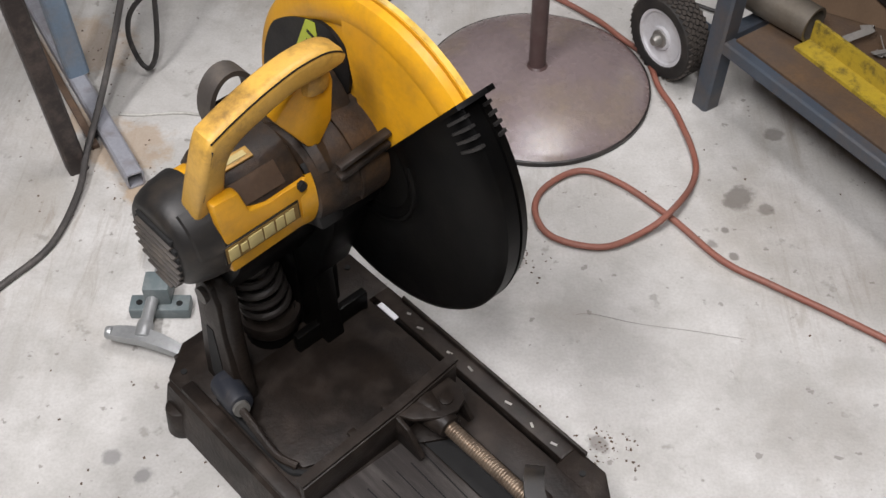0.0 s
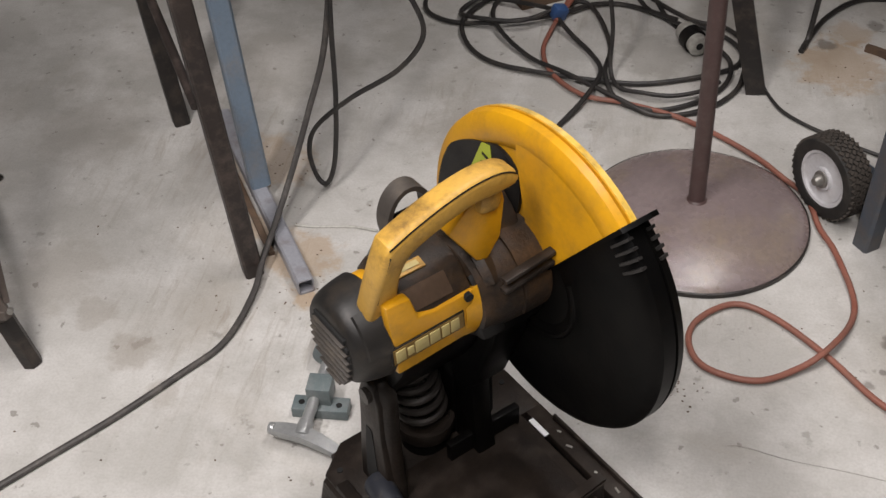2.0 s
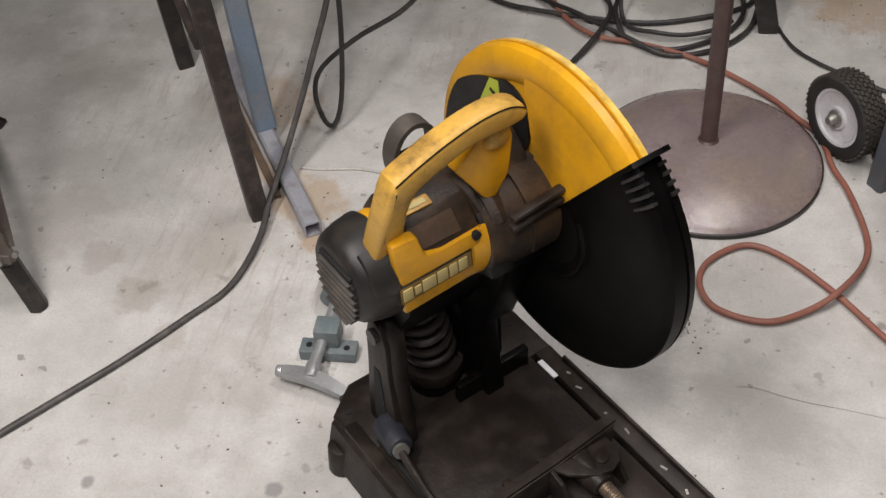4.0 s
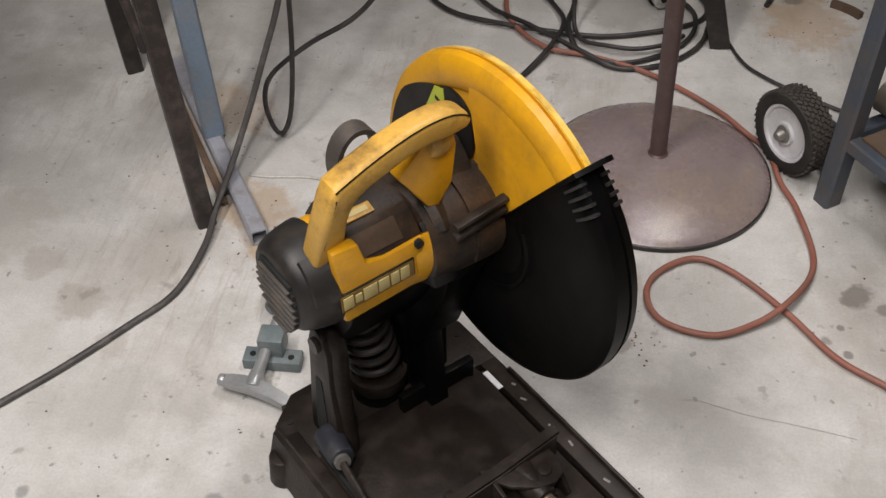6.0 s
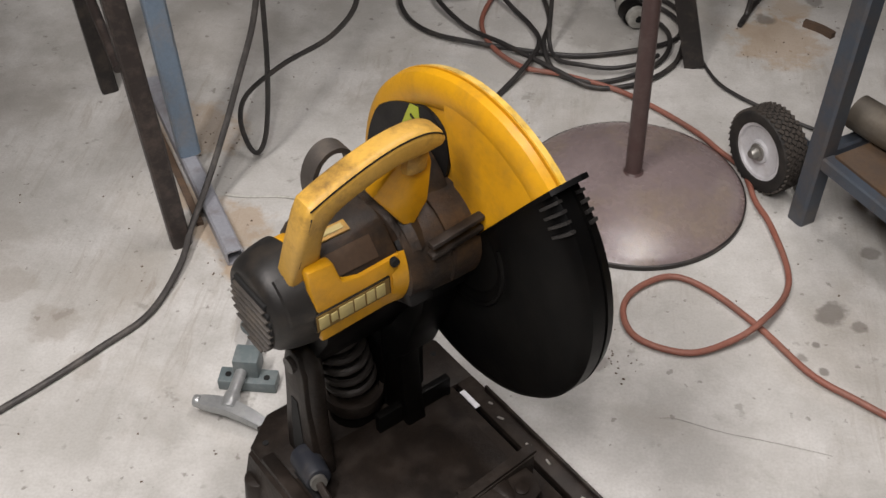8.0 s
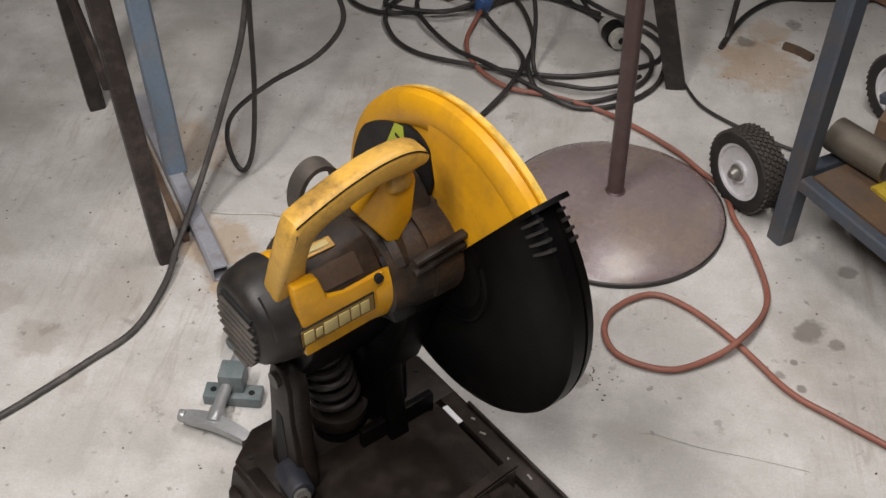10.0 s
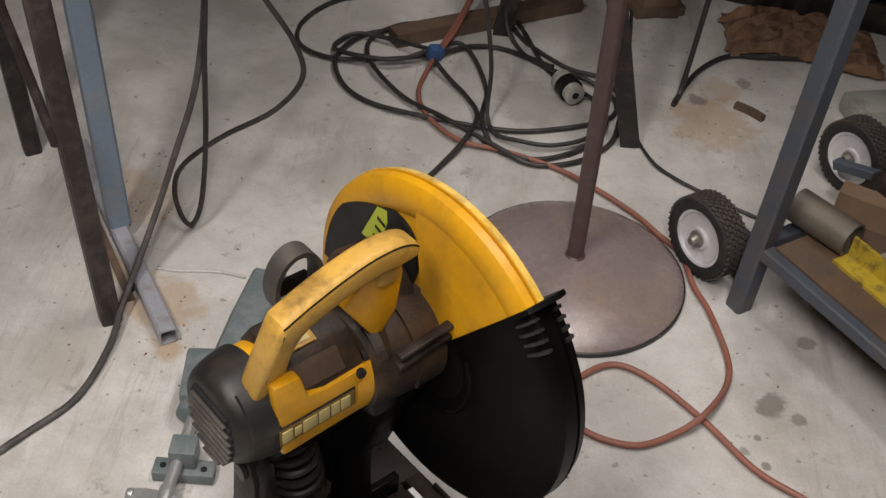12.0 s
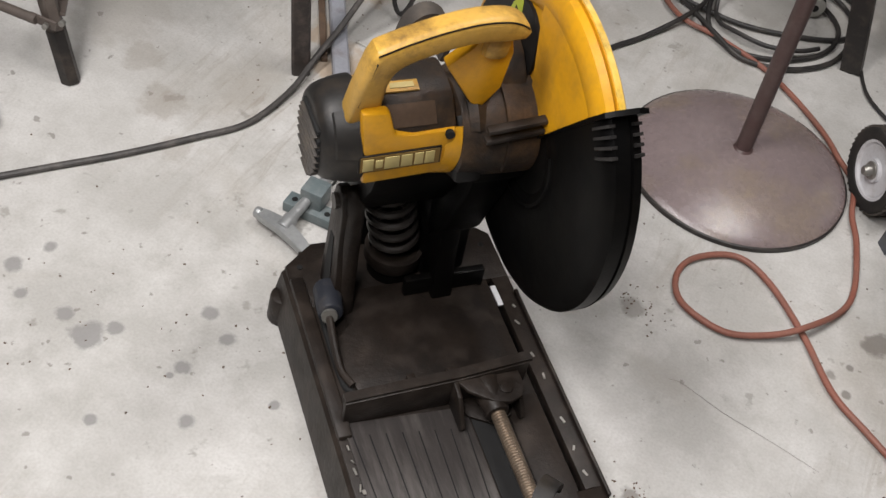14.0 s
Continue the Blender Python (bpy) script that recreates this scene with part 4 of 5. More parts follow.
def bench_cart():
    t = thing("bench_cart", ORIGIN, "slate-blue steel frame cart with a rusty low shelf", "cart")
    for a, c in ((0, 0), (0.9, 0), (0, 0.42), (0.9, 0.42)):
        p = spot(a, c, 0)
        part("leg", hollow_tube(p, p + Vector((0.02, -0.006, 0.9)), 0.036, up=ALONG), CART_BLUE, t, "slate-blue square tube leg")
    for c in (0, 0.42):
        part("rail", hollow_tube(spot(0.022, c, 0.140), spot(0.878, c, 0.140), 0.026), CART_BLUE, t)
    for a in (0, 0.9):
        part("rail", hollow_tube(spot(a, 0.022, 0.140), spot(a, 0.398, 0.140), 0.026), CART_BLUE, t)
    sh = bmesh.new()
    out = [spot(0.03, 0.005, 0)[:2], spot(0.87, 0.005, 0)[:2], spot(0.87, 0.41, 0)[:2], spot(0.03, 0.41, 0)[:2]]
    extrude(out, 0.1535, 0.158, 0.0, sh)
    part("shelf", sh, RUST_PLATE, t, "rust-stained steel shelf plate")
    # top out of view, added to shade the shelf and the floor
    top = [spot(-0.03, -0.03, 0)[:2], spot(0.95, -0.03, 0)[:2], spot(0.95, 0.47, 0)[:2], spot(-0.03, 0.47, 0)[:2]]
    part("unseen_shade_top", extrude(top, 0.901, 0.935, 0.003, m=Matrix.Translation((0.02, -0.006, 0))), BENCH_WOOD, t)
    axis = 35.4
    cart_wheel(t, (0.397, 1.637, 0.0785), axis)
    cart_wheel(t, (0.722, 1.935, 0.0785), axis)
    part("axle", rod((0.397, 1.637, 0.0785), (0.445, 1.671, 0.0785), 0.008), BLACK_TUBE, t)
    part("axle", rod((0.674, 1.901, 0.0785), (0.722, 1.935, 0.0785), 0.008), BLACK_TUBE, t)
    part("axle_plate", hollow_tube((0.448, 1.674, 0.0785), (0.480, 1.580, 0.10), 0.02), CART_BLUE, t)
    part("axle_plate", hollow_tube((0.674, 1.901, 0.0785), spot(0.0, 0.42, 0.118), 0.02), CART_BLUE, t)


bench_cart()


def shelf_goods():
    d = ALONG
    bm = bmesh.new()
    a, b = spot(-0.015, 0.085, 0.190), spot(0.09, 0.10, 0.190)
    turn = (b - a).to_track_quat("X", "Z").to_matrix().to_4x4()
    spin([(0, 0.026), (0, 0.031), (0.115, 0.031), (0.115, 0.026), (0, 0.026)], 32, bm=bm, m=Matrix.Translation(a) @ turn)
    tagged(part("pipe_offcut", bm, PIPE_GREY), "short grey steel pipe offcut lying on the rusty shelf", "pipe")
    bm = bmesh.new()
    a, b = spot(0.10, 0.085, 0.178), spot(0.62, 0.075, 0.178)
    sweep([a, b], [(-0.02, -0.02), (0.02, -0.02), (0.02, -0.014), (-0.014, -0.014), (-0.014, 0.022), (-0.02, 0.022)], bm)
    tagged(part("angle_bar", bm, YELLOW_BAR), "chipped yellow painted steel angle bar on the shelf", "steel bar")
    bm = bmesh.new()
    sweep([spot(0.0, 0.17, 0.185), spot(0.30, 0.33, 0.185)], [(-0.02, -0.026), (0.02, -0.026), (0.02, 0.026), (-0.02, 0.026)], bm)
    tagged(part("timber_offcut", bm, BENCH_WOOD), "short brown timber offcut lying on the shelf", "timber")
    bm = bmesh.new()
    sweep([spot(0.02, 0.24, 0.2235), spot(0.45, 0.22, 0.2235)], [(-0.025, -0.012), (0.025, -0.012), (0.025, 0.012), (-0.025, 0.012)], bm)
    tagged(part("flat_bar", bm, BLACK_TUBE), "black flat steel bar lying across the shelf", "steel bar")
    rng = random.Random(4)
    bm = bmesh.new()
    for k in range(26):
        p = spot(0.12 + 0.36 * rng.random(), 0.14 + 0.2 * rng.random(), 0.162 + 0.02 * rng.random())
        pts = [p + Vector((0.02 * rng.uniform(-1, 1), 0.02 * rng.uniform(-1, 1), 0.008 * rng.random())) * k2 for k2 in (0, 1, 2)]
        sweep(curve_points(pts, 4), [(-0.006, -0.0008), (0.006, -0.0008), (0.006, 0.0008), (-0.006, 0.0008)], bm)
    tagged(part("metal_scraps", bm, PAPER), "loose grey metal scraps and swarf on the shelf", "scraps", kind="stuff")


shelf_goods()


# ---- blue stand, and the brown steel table behind it ----
def blue_stand():
    t = thing("steel_stand", ORIGIN, "pale blue upright steel stand on a scuffed grey floor tube", "stand")
    foot_dir = Vector((-0.28, 0.45, 0)).normalized()
    part("foot_tube", hollow_tube((-0.488, 1.308, 0.016), (-0.783, 1.781, 0.016), 0.030, 0.030, 0.003), GALV, t, "scuffed grey open-ended floor tube")
    part("upright", hollow_tube((-0.641, 1.560, 0.031), (-0.667, 1.550, 0.80), 0.038, 0.038, up=foot_dir), BLUE_TUBE, t, "pale blue square tube upright")
    part("cross_arm", hollow_tube((-0.70, 1.535, 0.545), (-0.36, 1.745, 0.545), 0.030, 0.034), GALV, t, "grey steel cross arm")
    part("rust_strip", sweep([(-0.812, 1.775, 0.0045), (-0.575, 1.395, 0.0045)], [(-0.006, -0.004), (0.006, -0.004), (0.006, 0.004), (-0.006, 0.004)]), WEATHERED, t, "rusty flat strip beside the floor tube")


blue_stand()


def brown_table():
    t = thing("work_stand", ORIGIN, "stand on dark brown square steel legs with chipped paint, unseen top added for shade", "stand")
    feet = [(-0.597, 1.350), (-0.873, 1.772)]
    for k, (x, y) in enumerate(feet):
        part("leg", hollow_tube((x, y, 0), (x - 0.035, y - 0.018, 0.80), 0.033, 0.033, up=(0.55, -0.83, 0)), (BROWN_TUBE, BLACK_TUBE)[k], t)
    part("brace", rod((-0.90, 1.76, 0.45), (-0.63, 1.335, 0.36), 0.008), BROWN_TUBE, t)
    part("top_beam", hollow_tube((-0.60, 1.27, 0.818), (-0.945, 1.80, 0.818), 0.05, 0.036), BROWN_TUBE, t)
    # board out of view, added to darken the floor at the back left
    part("unseen_tabletop", box((0.74, 0.36, 0.030), (-0.64, 1.68, 0.852), (0, 0, 123), 0.004), BENCH_WOOD, t)


brown_table()


def rear_trestle():
    t = thing("trestle_table", ORIGIN, "table on splayed black steel trestle legs", "table")
    part("leg", sweep([(0.290, 2.010, 0.0), (0.13, 2.03, 0.62), (0.10, 2.035, 0.745)], [(-0.02, -0.02), (0.02, -0.02), (0.02, 0.02), (-0.02, 0.02)], up=(0, 1, 0)), BLACK_TUBE, t)
    part("leg", sweep([(0.008, 2.405, 0.0), (0.055, 2.36, 0.35), (0.10, 2.31, 0.745)], [(-0.02, -0.02), (0.02, -0.02), (0.02, 0.02), (-0.02, 0.02)], up=(0, 1, 0)), BLACK_TUBE, t)
    part("brace", rod((0.047, 2.365, 0.30), (0.19, 2.02, 0.42), 0.008), BLACK_TUBE, t)
    part("leg", sweep([(1.25, 2.02, 0.0), (1.35, 2.06, 0.745)], [(-0.02, -0.02), (0.02, -0.02), (0.02, 0.02), (-0.02, 0.02)], up=(0, 1, 0)), BLACK_TUBE, t)
    part("leg", sweep([(1.25, 2.5, 0.0), (1.35, 2.4, 0.745)], [(-0.02, -0.02), (0.02, -0.02), (0.02, 0.02), (-0.02, 0.02)], up=(0, 1, 0)), BLACK_TUBE, t)
    part("unseen_tabletop", box((1.45, 0.5, 0.04), (0.78, 2.28, 0.766), bevel=0.004), BENCH_WOOD, t)


rear_trestle()


def folding_trestle():
    t = thing("sawhorse", ORIGIN, "brown tubular steel sawhorse with riveted flat braces", "sawhorse")
    sec = [(0.0142 * math.cos(k) * (1.12 if i % 2 else 1), 0.0142 * math.sin(k) * (1.12 if i % 2 else 1)) for i, k in enumerate([math.pi * j / 6 for j in range(12)])]
    flat_sec = [(-0.011, -0.002), (0.011, -0.002), (0.011, 0.006), (0.008, 0.006), (0.008, 0.001), (-0.008, 0.001), (-0.008, 0.006), (-0.011, 0.006)]
    near_foot, near_top = Vector((-0.897, 1.095, 0)), Vector((-1.07, 1.12, 0.76))
    far_foot, far_top = Vector((-1.315, 1.380, 0)), Vector((-1.22, 1.26, 0.76))
    near_leg = part("leg", sweep([near_foot, near_top], sec, up=(-0.5, 0.8, 0)), TRESTLE_PAINT, t)
    part("foot_sleeve", sweep([near_foot, near_foot.lerp(near_top, 0.13)], [(x * 1.08, y * 1.08) for x, y in sec], up=(-0.5, 0.8, 0)), BLACK_TUBE, near_leg, "dark worn foot sleeve")
    part("leg", sweep([far_foot, far_top], sec, up=(-0.5, 0.8, 0)), BLACK_TUBE, t, "black far leg")
    part("floor_bar", sweep([(-1.45, 1.02, 0.012), (-1.346, 1.278, 0.022), (-1.241, 1.547, 0.03)], flat_sec), BLACK_TUBE, t, "dark channel bar lying between the feet")
    part("bar_end", sweep([(-1.246, 1.548, 0.03), (-1.162, 1.537, 0.006)], flat_sec), BLACK_TUBE, t, "bent dark bar end resting on the floor")
    part("strut", sweep([(-1.212, 1.540, 0.036), (-0.914, 1.104, 0.126)], [(-0.010, -0.003), (0.010, -0.003), (0.010, 0.003), (-0.010, 0.003)]), TRESTLE_PAINT, t)
    brace = part("brace", rod((-0.935, 1.074, 0.124), (-1.42, 1.036, 0.130), 0.0085), TRESTLE_PAINT, t)
    part("flat_end", box((0.050, 0.005, 0.018), (-0.925, 1.079, 0.122), (0, 2, 4), 0.002), TRESTLE_PAINT, brace, "hammered flat brace end")
    for p in (Vector((-0.917, 1.076, 0.122)), Vector((-0.937, 1.086, 0.168)), Vector((-0.896, 1.092, 0.128))):
        part("rivet", rod(p + Vector((0.002, -0.002, 0)), p + Vector((0.006, -0.012, 0.004)), 0.005, bevel=0.001), HUB_STEEL, t)
    part("head_beam", box((0.50, 0.08, 0.05), (-1.145, 1.19, 0.785), (0, 0, 137), 0.005), TRESTLE_PAINT, t)


folding_trestle()


def pipe_stand():
    t = thing("pipe_stand", ORIGIN, "chipped teal and grey steel pipe foot lying on the floor", "pipe stand")
    bar = part("pipe", rod((-0.935, 0.925, 0.021), (-1.29, 1.262, 0.021), 0.019, bevel=0.003), TEAL_PIPE, t)
    part("end_sleeve", rod((-0.925, 0.916, 0.0235), (-0.963, 0.952, 0.0235), 0.0225, bevel=0.003), BROWN_TUBE, bar, "dark end sleeve")
    part("branch", rod((-1.125, 1.105, 0.021), (-1.42, 0.99, 0.021), 0.019), TEAL_PIPE, t)


pipe_stand()


# ---- floor vise behind the saw ----
def floor_vise():
    t = thing("floor_vise", ORIGIN, "grey-green painted vise lying behind the saw, with a T handle", "vise")
    body = part("body", box((0.056, 0.100, 0.060), (-0.408, 1.205, 0.030), (0, 0, 6), 0.006), VISE_GREY, t)
    part("screw_boss", rod((-0.414, 1.135, 0.034), (-0.412, 1.165, 0.034), 0.019, bevel=0.003), VISE_GREY, body)
    part("body_slope", sweep([(-0.372, 1.245, 0.030), (-0.362, 1.33, 0.036), (-0.348, 1.440, 0.034)], [(-0.030, -0.029), (0.030, -0.029), (0.030, 0.022), (0.024, 0.028), (-0.024, 0.028), (-0.030, 0.022)]), VISE_GREY, t)
    flange = part("flange", box((0.088, 0.030, 0.020), (-0.400, 1.054, 0.0105), (0, 0, 2), 0.002), VISE_GREY, t)
    for x in (-0.430, -0.371):
        part("bolt_hole", rod((x, 1.053, 0.018), (x, 1.053, 0.0214), 0.0048), VOID, flange)
    part("nut_block", box((0.038, 0.036, 0.036), (-0.402, 1.068, 0.036), (0, 0, 2), 0.0025), VISE_GREY, t)
    part("screw", rod((-0.411, 0.990, 0.028), (-0.403, 1.170, 0.036), 0.0090), BRIGHT_STEEL, t, "bright steel vise screw")
    bar = curve_points([(-0.462, 0.994, 0.024), (-0.445, 0.992, 0.024), (-0.412, 0.986, 0.026), (-0.376, 0.975, 0.022), (-0.340, 0.962, 0.014)], 6)
    n_ = len(bar)
    handle = part("handle", sweep(bar, [(-0.010, -0.006), (0.010, -0.006), (0.012, 0.0), (0.010, 0.007), (-0.010, 0.007), (-0.012, 0.0)], scales=[0.72 + 0.42 * math.sin(math.pi * k / (n_ - 1)) for k in range(n_)]), BRIGHT_STEEL, t, "bright worn vise handle")
    part("end_ball", rod((-0.466, 0.9945, 0.024), (-0.455, 0.9935, 0.024), 0.0095, bevel=0.003), BRIGHT_STEEL, handle)
    part("grip_sleeve", rod((-0.343, 0.965, 0.014), (-0.334, 0.940, 0.010), 0.0095, bevel=0.002), BLACK_PLASTIC, handle, "black rubber sleeve on the handle end")
    part("handle_hub", rod((-0.411, 0.982, 0.027), (-0.410, 1.010, 0.029), 0.0120, bevel=0.003), BRIGHT_STEEL, handle)


floor_vise()


# ---- cords and hoses ----
def lead(name, points, r, mat, label, category, per=10):
    return tagged(part(name, cable(points, r, per), mat), label, category)


lead("power_cord", [(-1.05, 0.60, 0.008), (-0.90, 0.777, 0.006), (-0.79, 0.908, 0.006), (-0.715, 0.998, 0.006), (-0.645, 1.094, 0.006), (-0.594, 1.174, 0.006), (-0.575, 1.28, 0.014), (-0.576, 1.36, 0.03), (-0.565, 1.44, 0.065),
                    (-0.545, 1.505, 0.13), (-0.525, 1.55, 0.20), (-0.50, 1.60, 0.29), (-0.485, 1.63, 0.40), (-0.478, 1.650, 0.53), (-0.476, 1.665, 0.572), (-0.47, 1.69, 0.56)],
     0.0056, CORD_GREY, "dusty grey-black power cord on the floor, rising over a cross arm", "cord")
lead("looped_cord", [(-0.46, 1.69, 0.55), (-0.455, 1.665, 0.575), (-0.44, 1.635, 0.55), (-0.385, 1.61, 0.48), (-0.335, 1.61, 0.40), (-0.322, 1.61, 0.335), (-0.37, 1.61, 0.265), (-0.46, 1.61, 0.20), (-0.53, 1.605, 0.135), (-0.548, 1.60, 0.08),
                      (-0.535, 1.59, 0.028), (-0.515, 1.585, 0.022), (-0.500, 1.60, 0.07), (-0.488, 1.61, 0.20), (-0.48, 1.61, 0.37), (-0.472, 1.63, 0.52), (-0.468, 1.66, 0.574), (-0.465, 1.69, 0.55)],
     0.0047, CORD_BLACK, "black cord hanging in a long loop from the cross arm", "cord")
lead("air_hose", [(0.80, 0.93, 0.008), (0.62, 1.055, 0.008), (0.507, 1.128, 0.008), (0.44, 1.174, 0.008), (0.37, 1.262, 0.008), (0.294, 1.337, 0.008), (0.231, 1.362, 0.008), (0.172, 1.32, 0.008), (0.156, 1.266, 0.008), (0.182, 1.214, 0.008),
                  (0.258, 1.195, 0.008), (0.325, 1.226, 0.012), (0.372, 1.264, 0.024), (0.415, 1.34, 0.012), (0.424, 1.408, 0.008), (0.404, 1.515, 0.008), (0.383, 1.575, 0.008), (0.366, 1.66, 0.008), (0.325, 1.715, 0.008), (0.283, 1.768, 0.008),
                  (0.204, 1.838, 0.008), (0.126, 1.889, 0.008), (0.024, 1.922, 0.010), (-0.06, 1.938, 0.012), (-0.13, 2.01, 0.012), (-0.158, 2.10, 0.014), (-0.14, 2.21, 0.022)],
     0.0052, HOSE_RED, "faded red rubber air hose looped on the concrete", "hose")
lead("air_hose", [(-0.14, 2.20, 0.025), (-0.115, 2.30, 0.03), (-0.085, 2.41, 0.04), (-0.062, 2.48, 0.08), (-0.05, 2.50, 0.16), (-0.045, 2.50, 0.30), (-0.03, 2.45, 0.744)], 0.0052, HOSE_RED, "faded red rubber hose hanging from the table", "hose")
lead("air_hose", [(-0.13, 2.22, 0.03), (-0.095, 2.32, 0.045), (-0.07, 2.43, 0.06), (-0.045, 2.49, 0.11), (-0.025, 2.50, 0.24), (0.02, 2.46, 0.744)], 0.005, HOSE_RED, "thin faded red hose hanging from the table", "hose")
CABLE_LABEL = "black cable lying in loose coils on the floor"
for pts in (
    [(0.02, 2.66, 0.008), (-0.06, 2.59, 0.008), (-0.25, 2.52, 0.008), (-0.38, 2.46, 0.008), (-0.445, 2.35, 0.008), (-0.44, 2.25, 0.008), (-0.365, 2.20, 0.010), (-0.25, 2.205, 0.016), (-0.14, 2.245, 0.016), (-0.06, 2.305, 0.012), (0.02, 2.31, 0.010), (0.125, 2.225, 0.03)],
    [(-0.16, 2.40, 0.008), (-0.22, 2.355, 0.008), (-0.30, 2.315, 0.008), (-0.348, 2.20, 0.018), (-0.325, 2.11, 0.010), (-0.265, 2.05, 0.008), (-0.17, 2.015, 0.012), (-0.04, 1.995, 0.012), (0.07, 2.00, 0.008), (0.195, 2.045, 0.008), (0.255, 2.09, 0.008), (0.262, 2.15, 0.008), (0.22, 2.205, 0.010), (0.15, 2.215, 0.030)],
    [(-0.16, 2.385, 0.016), (-0.23, 2.36, 0.014), (-0.285, 2.29, 0.012), (-0.27, 2.18, 0.020), (-0.19, 2.075, 0.012), (-0.10, 2.0, 0.022), (0.01, 1.925, 0.018), (0.09, 1.888, 0.008), (0.18, 1.915, 0.008), (0.245, 1.985, 0.008), (0.268, 2.07, 0.008), (0.275, 2.16, 0.008), (0.235, 2.235, 0.008), (0.15, 2.27, 0.008), (0.04, 2.40, 0.008), (0.0, 2.60, 0.008)],
    [(-0.15, 2.23, 0.03), (-0.10, 2.16, 0.016), (-0.055, 2.10, 0.010), (-0.03, 2.02, 0.020), (-0.05, 1.93, 0.022), (-0.10, 1.835, 0.008), (-0.145, 1.755, 0.008), (-0.19, 1.66, 0.008)],
    [(-0.14, 2.25, 0.024), (-0.09, 2.30, 0.020), (-0.05, 2.26, 0.012), (-0.015, 2.13, 0.010), (-0.02, 2.0, 0.028), (0.01, 1.93, 0.010), (0.08, 1.905, 0.008), (0.15, 1.93, 0.008), (0.215, 1.99, 0.008), (0.24, 2.06, 0.012), (0.22, 2.13, 0.014), (0.12, 2.24, 0.008), (0.06, 2.40, 0.008), (-0.02, 2.62, 0.008)],
    [(-0.14, 2.235, 0.034), (-0.24, 2.29, 0.018), (-0.32, 2.30, 0.016), (-0.36, 2.25, 0.012), (-0.33, 2.20, 0.026), (-0.22, 2.19, 0.028), (-0.14, 2.235, 0.038)],
):
    lead("extension_cable", pts, 0.0052, CORD_BLACK, CABLE_LABEL, "cable")
lead("hanging_cable", [(0.215, 2.005, 0.018), (0.18, 1.97, 0.018), (0.12, 1.945, 0.018), (0.06, 1.95, 0.018), (0.01, 1.975, 0.012), (-0.01, 2.02, 0.03), (-0.012, 2.05, 0.12), (-0.035, 2.055, 0.25), (-0.08, 2.06, 0.45), (-0.12, 2.07, 0.70), (-0.12, 2.08, 0.80)], 0.0048, CORD_BLACK, "black cable hanging down to the coils", "cable")
lead("thin_lead", [(0.24, 2.02, 0.30), (0.262, 2.035, 0.15), (0.29, 2.04, 0.03), (0.308, 2.006, 0.006), (0.335, 1.938, 0.006), (0.378, 1.892, 0.006), (0.43, 1.855, 0.006), (0.50, 1.81, 0.006), (0.60, 1.76, 0.006)], 0.0036, CORD_BLACK, "thin black lead running behind the wheel", "cable")
lead("plug_lead", [(0.02, 2.385, 0.26), (0.014, 2.375, 0.06), (0.05, 2.32, 0.010), (0.10, 2.26, 0.012), (0.135, 2.205, 0.03)], 0.005, CORD_BLACK, "black lead running down a trestle leg to a plug", "cable")
lead("rag_cable", [(0.39, 2.16, 0.007), (0.405, 2.20, 0.007), (0.455, 2.305, 0.007), (0.53, 2.385, 0.008), (0.62, 2.40, 0.008), (0.78, 2.42, 0.008)], 0.006, CORD_BLACK, "black cable running under the rag", "cable")
lead("drop_cable", [(0.395, 2.17, 0.007), (0.41, 2.21, 0.03), (0.425, 2.23, 0.25), (0.44, 2.24, 0.50), (0.45, 2.25, 0.744)], 0.006, CORD_BLACK, "black cable hanging from the table edge", "cable")
lead("thin_wire", [(0.212, 1.066, 0.0015), (0.236, 1.068, 0.0015), (0.30, 1.052, 0.0015), (0.38, 1.041, 0.0015), (0.457, 1.028, 0.0015)], 0.0003, PAPER, "thin dark wire lying on the floor", "wire")
lead("white_string", [(-0.555, 1.480, 0.002), (-0.52, 1.479, 0.002), (-0.48, 1.484, 0.002), (-0.445, 1.487, 0.002), (-0.40, 1.48, 0.003)], 0.0027, PLUG_WHITE, "pale string lying on the floor", "string")


def cable_tie():
    t = tagged(part("cable_tie", box((0.035, 0.030, 0.034), (-0.135, 2.225, 0.034), (10, 15, 35), 0.008), TAPE_BLUE), "blue tape tie round the bundled cables", "tie")


def cable_plug():
    m = Matrix.Translation((0.138, 2.195, 0.028)) @ pose(0, 0, 0, 0, 0, -64)
    t = thing("cable_plug", m, "off-white and black round cable plug on the floor", "plug")
    part("back_shell", spin([(0, 0.0), (0, 0.014), (0.010, 0.022), (0.034, 0.025), (0.035, 0.0)], 28), PLUG_WHITE, t)
    part("ring", spin([(0.035, 0.0), (0.035, 0.027), (0.062, 0.027), (0.063, 0.0)], 28), BLACK_PLASTIC, t, "black grip ring")
    part("face", spin([(0.063, 0.0), (0.063, 0.022), (0.080, 0.023), (0.082, 0.020), (0.082, 0.0)], 28), PLUG_WHITE, t)
    part("socket", spin([(0.0815, 0.0), (0.0815, 0.008), (0.083, 0.008), (0.083, 0.0)], 16), VOID, t)


cable_tie()
cable_plug()


# ---- scraps on the floor ----
tagged(part("angle_iron", sweep([(-0.235, 2.30, 0.017), (0.185, 2.555, 0.017)], [(-0.022, -0.017), (0.022, -0.017), (0.022, 0.017), (-0.022, 0.017)]), WEATHERED), "rusty brown steel bar lying on the floor", "steel bar")
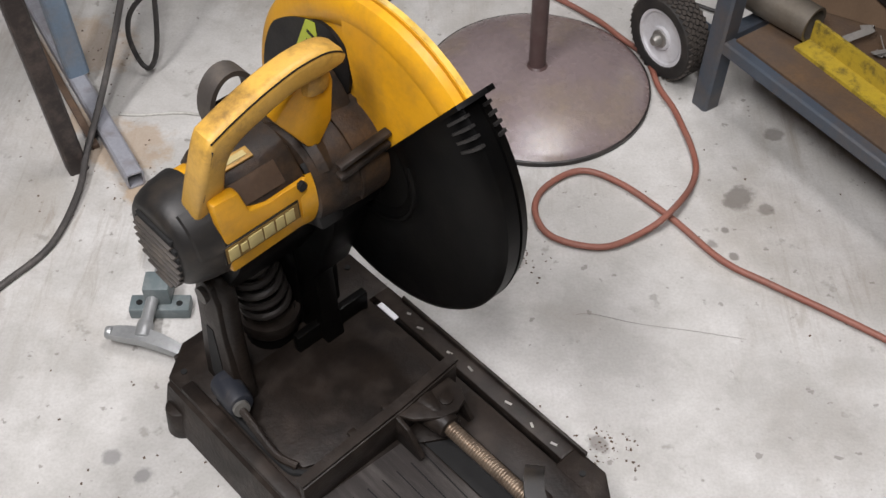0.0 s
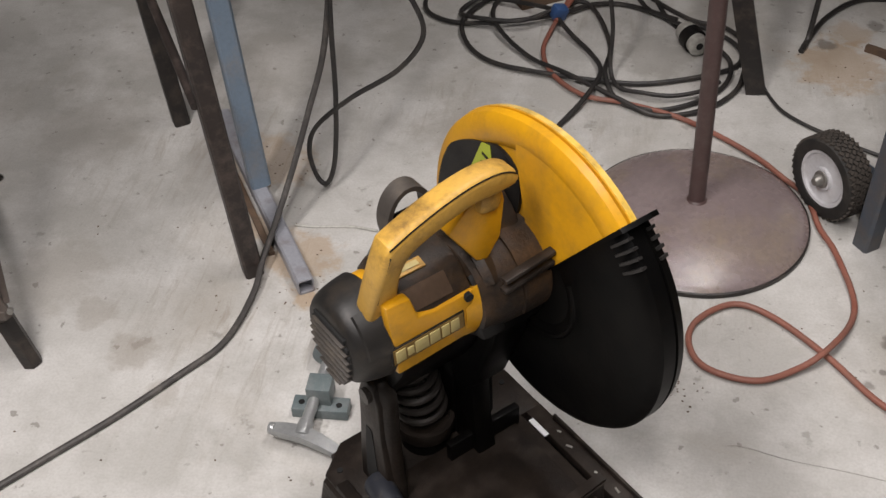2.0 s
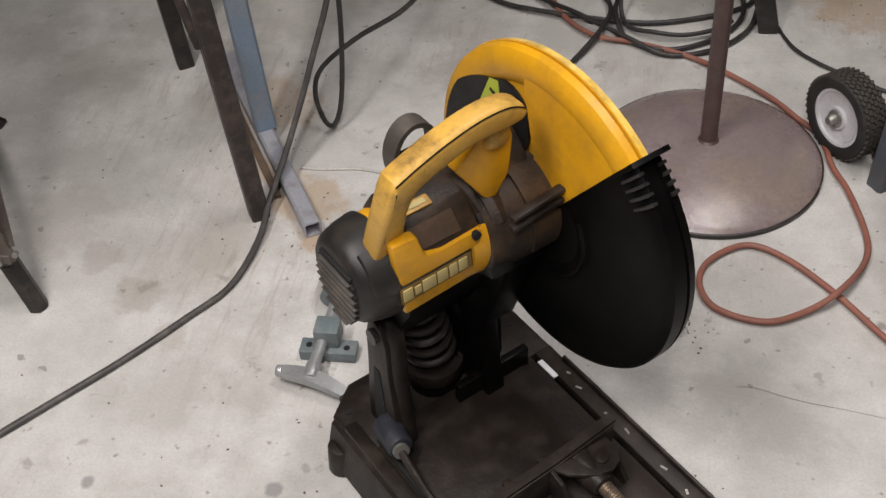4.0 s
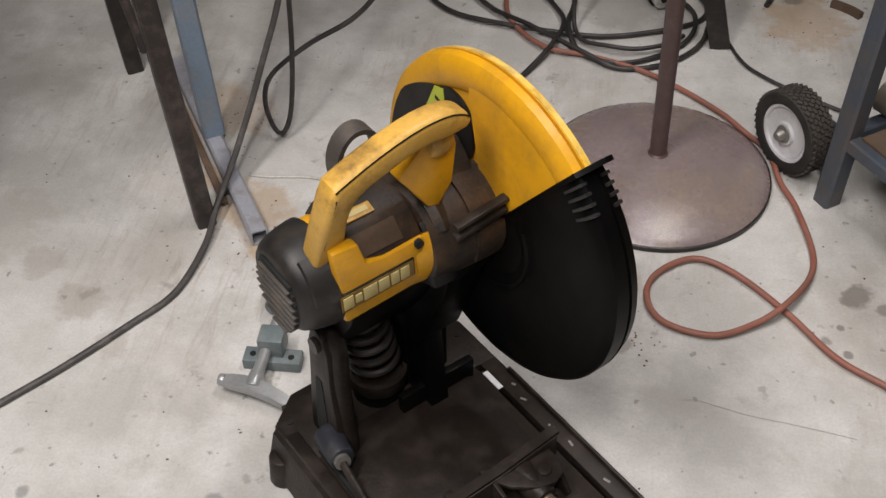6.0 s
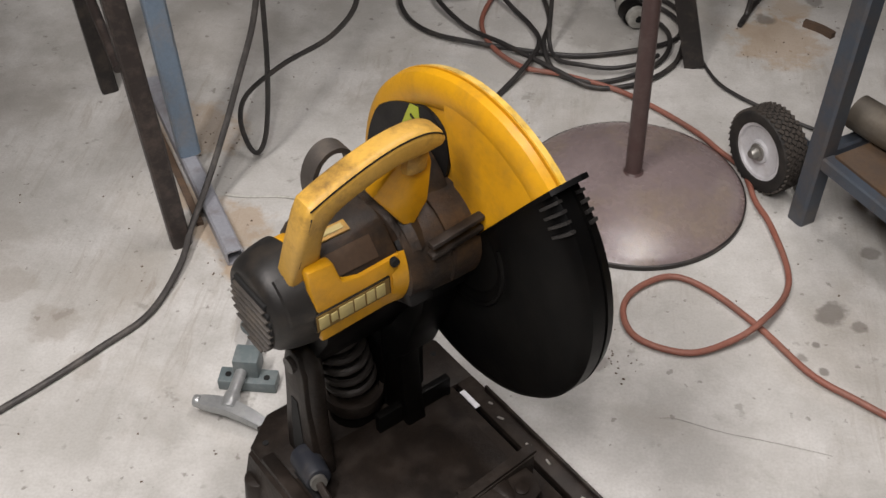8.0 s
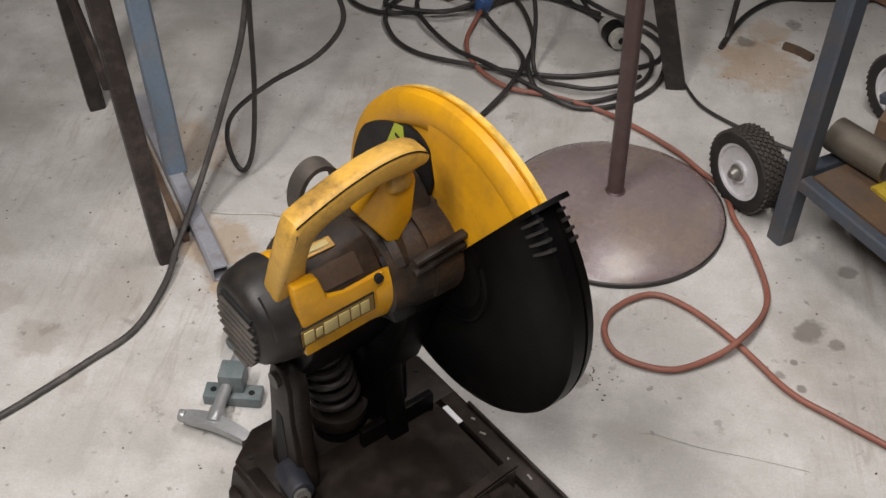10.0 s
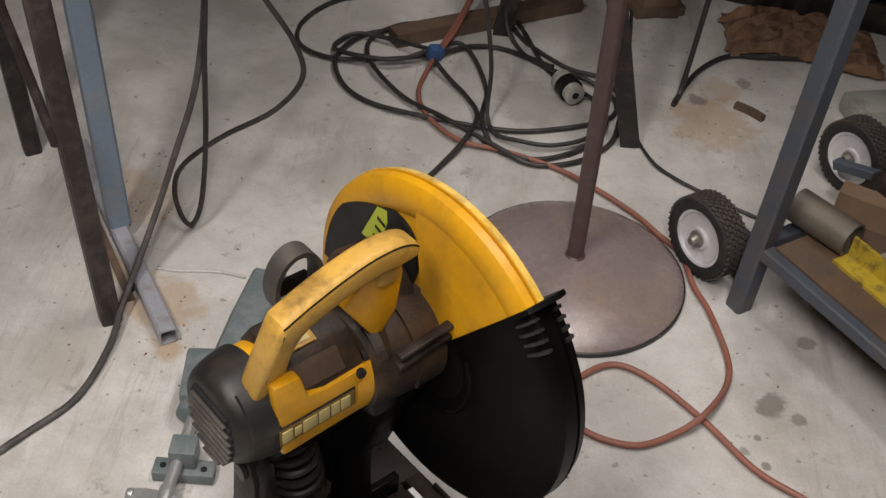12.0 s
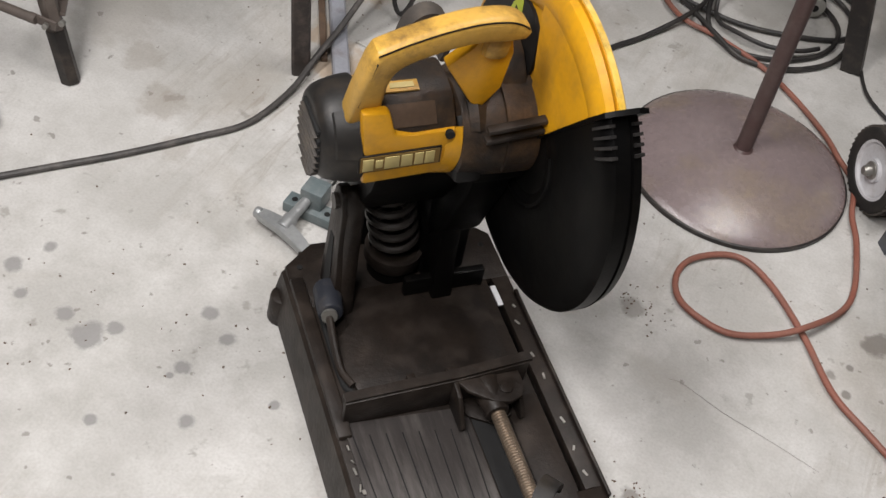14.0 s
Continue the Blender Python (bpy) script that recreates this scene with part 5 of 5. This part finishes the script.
tagged(part("bar_offcut", sweep(curve_points([(0.527, 2.187, 0.008), (0.558, 2.168, 0.008), (0.583, 2.143, 0.008)], 6), [(-0.007, -0.008), (0.007, -0.008), (0.007, 0.006), (-0.007, 0.006)]), WEATHERED), "small curved rusty steel offcut on the floor", "offcut")


def rag():
    rng = np.random.RandomState(3)
    bm = bmesh.new()
    nx, ny = 44, 26
    rows = []
    for j in range(ny):
        row = []
        for i in range(nx):
            u, v = i / (nx - 1), j / (ny - 1)
            p = Vector((0.535 + 0.36 * u, 2.385 + 0.20 * v + 0.03 * math.sin(5 * u), 0))
            edge = min(u, 1 - u, v, 1 - v) * 6
            n1 = noise.noise(Vector((u * 7, v * 9, 0))) + 0.6 * noise.noise(Vector((u * 17, v * 15, 3)))
            p += Vector((0.02 * noise.noise(Vector((u * 9, v * 9, 7))), 0.02 * noise.noise(Vector((u * 9, v * 9, 11))), 0.012 + min(edge, 1) * (0.028 + 0.026 * n1)))
            p.z = max(p.z, 0.004)
            row.append(bm.verts.new(p))
        rows.append(row)
    for a, b in zip(rows, rows[1:]):
        for i in range(nx - 1):
            bm.faces.new((a[i], a[i + 1], b[i + 1], b[i]))
    made = bmesh.ops.solidify(bm, geom=list(bm.faces), thickness=0.003)
    tagged(part("rag", bm, RAG), "crumpled brown shop rag heaped on the floor", "rag")


rag()
tagged(part("tin_tray", box((0.14, 0.09, 0.05), (0.835, 2.20, 0.026), (0, 0, 15), 0.012), PALE_TIN), "pale dented tin box on the floor", "tin")
tagged(part("wood_block", box((0.05, 0.035, 0.02), (0.405, 2.565, 0.0105), (0, 0, 12), 0.003), WEATHERED), "small brown block on the floor", "block")


def wooden_post():
    t = thing("wooden_post", pose(0.37, 2.60, 0, 0, 0, 20), "rough brown timber post standing under the rear table", "timber post")
    part("post", box((0.09, 0.09, 0.74), (0, 0, 0.37), bevel=0.004), BENCH_WOOD, t)
    part("shoe", box((0.13, 0.11, 0.025), (0, 0, 0.0125), bevel=0.003), WEATHERED, t, "rusty foot plate")


def scrap_crate():
    t = thing("scrap_crate", pose(0.80, 2.78, 0, 0, 0, -14), "dark open crate of rusty steel scrap behind the rag", "crate")
    for y in (-0.17, 0.17):
        for z in (0.05, 0.13, 0.21):
            part("board", box((0.56, 0.018, 0.066), (0, y, z), bevel=0.003), BLACK_TUBE, t)
    for x in (-0.27, 0.27):
        for z in (0.05, 0.13, 0.21):
            part("board", box((0.018, 0.32, 0.066), (x, 0, z), bevel=0.003), BLACK_TUBE, t)
    part("bottom", box((0.55, 0.33, 0.02), (0, 0, 0.012)), BLACK_TUBE, t)
    rng = random.Random(7)
    for k in range(9):
        a = Vector((rng.uniform(-0.22, 0.1), rng.uniform(-0.12, 0.12), 0.10 + 0.014 * k))
        b = a + Vector((rng.uniform(0.12, 0.3), rng.uniform(-0.1, 0.1), rng.uniform(-0.02, 0.04)))
        part("scrap_bar", sweep([a, b], [(-0.012, -0.006), (0.012, -0.006), (0.012, 0.006), (-0.012, 0.006)]), (WEATHERED, PIPE_GREY, BLACK_TUBE)[k % 3], t)


wooden_post()
scrap_crate()


def chips():
    """Crumbs, filings and grit on the floor: small separate grains."""
    rng = np.random.RandomState(11)
    verts, faces = [], []
    for cx, cy, sx, sy, count in ((0.0, 1.3, 0.8, 0.8, 90), (0.235, 0.845, 0.03, 0.02, 60), (0.12, 1.17, 0.03, 0.03, 40), (0.5, 2.2, 0.15, 0.12, 70), (-0.5, 1.33, 0.04, 0.05, 30), (-0.62, 1.6, 0.06, 0.12, 60), (-0.45, 0.7, 0.2, 0.12, 60)):
        for k in range(count):
            x, y = cx + rng.normal() * sx, cy + rng.normal() * sy
            s, a = rng.uniform(0.0008, 0.0024), rng.uniform(0, 3.1)
            if abs(x) > 2 or y < 0.2:
                continue
            base = len(verts)
            for dx, dy, dz in ((-1, -0.6, 0), (1, -0.5, 0), (0.7, 0.8, 0), (-0.8, 0.6, 0), (0.1, 0.0, 1.0)):
                verts.append((x + s * (dx * math.cos(a) - dy * math.sin(a)), y + s * (dx * math.sin(a) + dy * math.cos(a)), 0.0005 + s * 0.9 * dz))
            faces += [(base, base + 1, base + 4), (base + 1, base + 2, base + 4), (base + 2, base + 3, base + 4), (base + 3, base, base + 4), (base + 3, base + 2, base + 1, base)]
    me = bpy.data.meshes.new("grit")
    me.from_pydata(verts, [], faces)
    me.materials.append(WEATHERED)
    tagged(new("grit", me), "dark grit and rusty crumbs scattered over the concrete", "grit", kind="stuff")


chips()
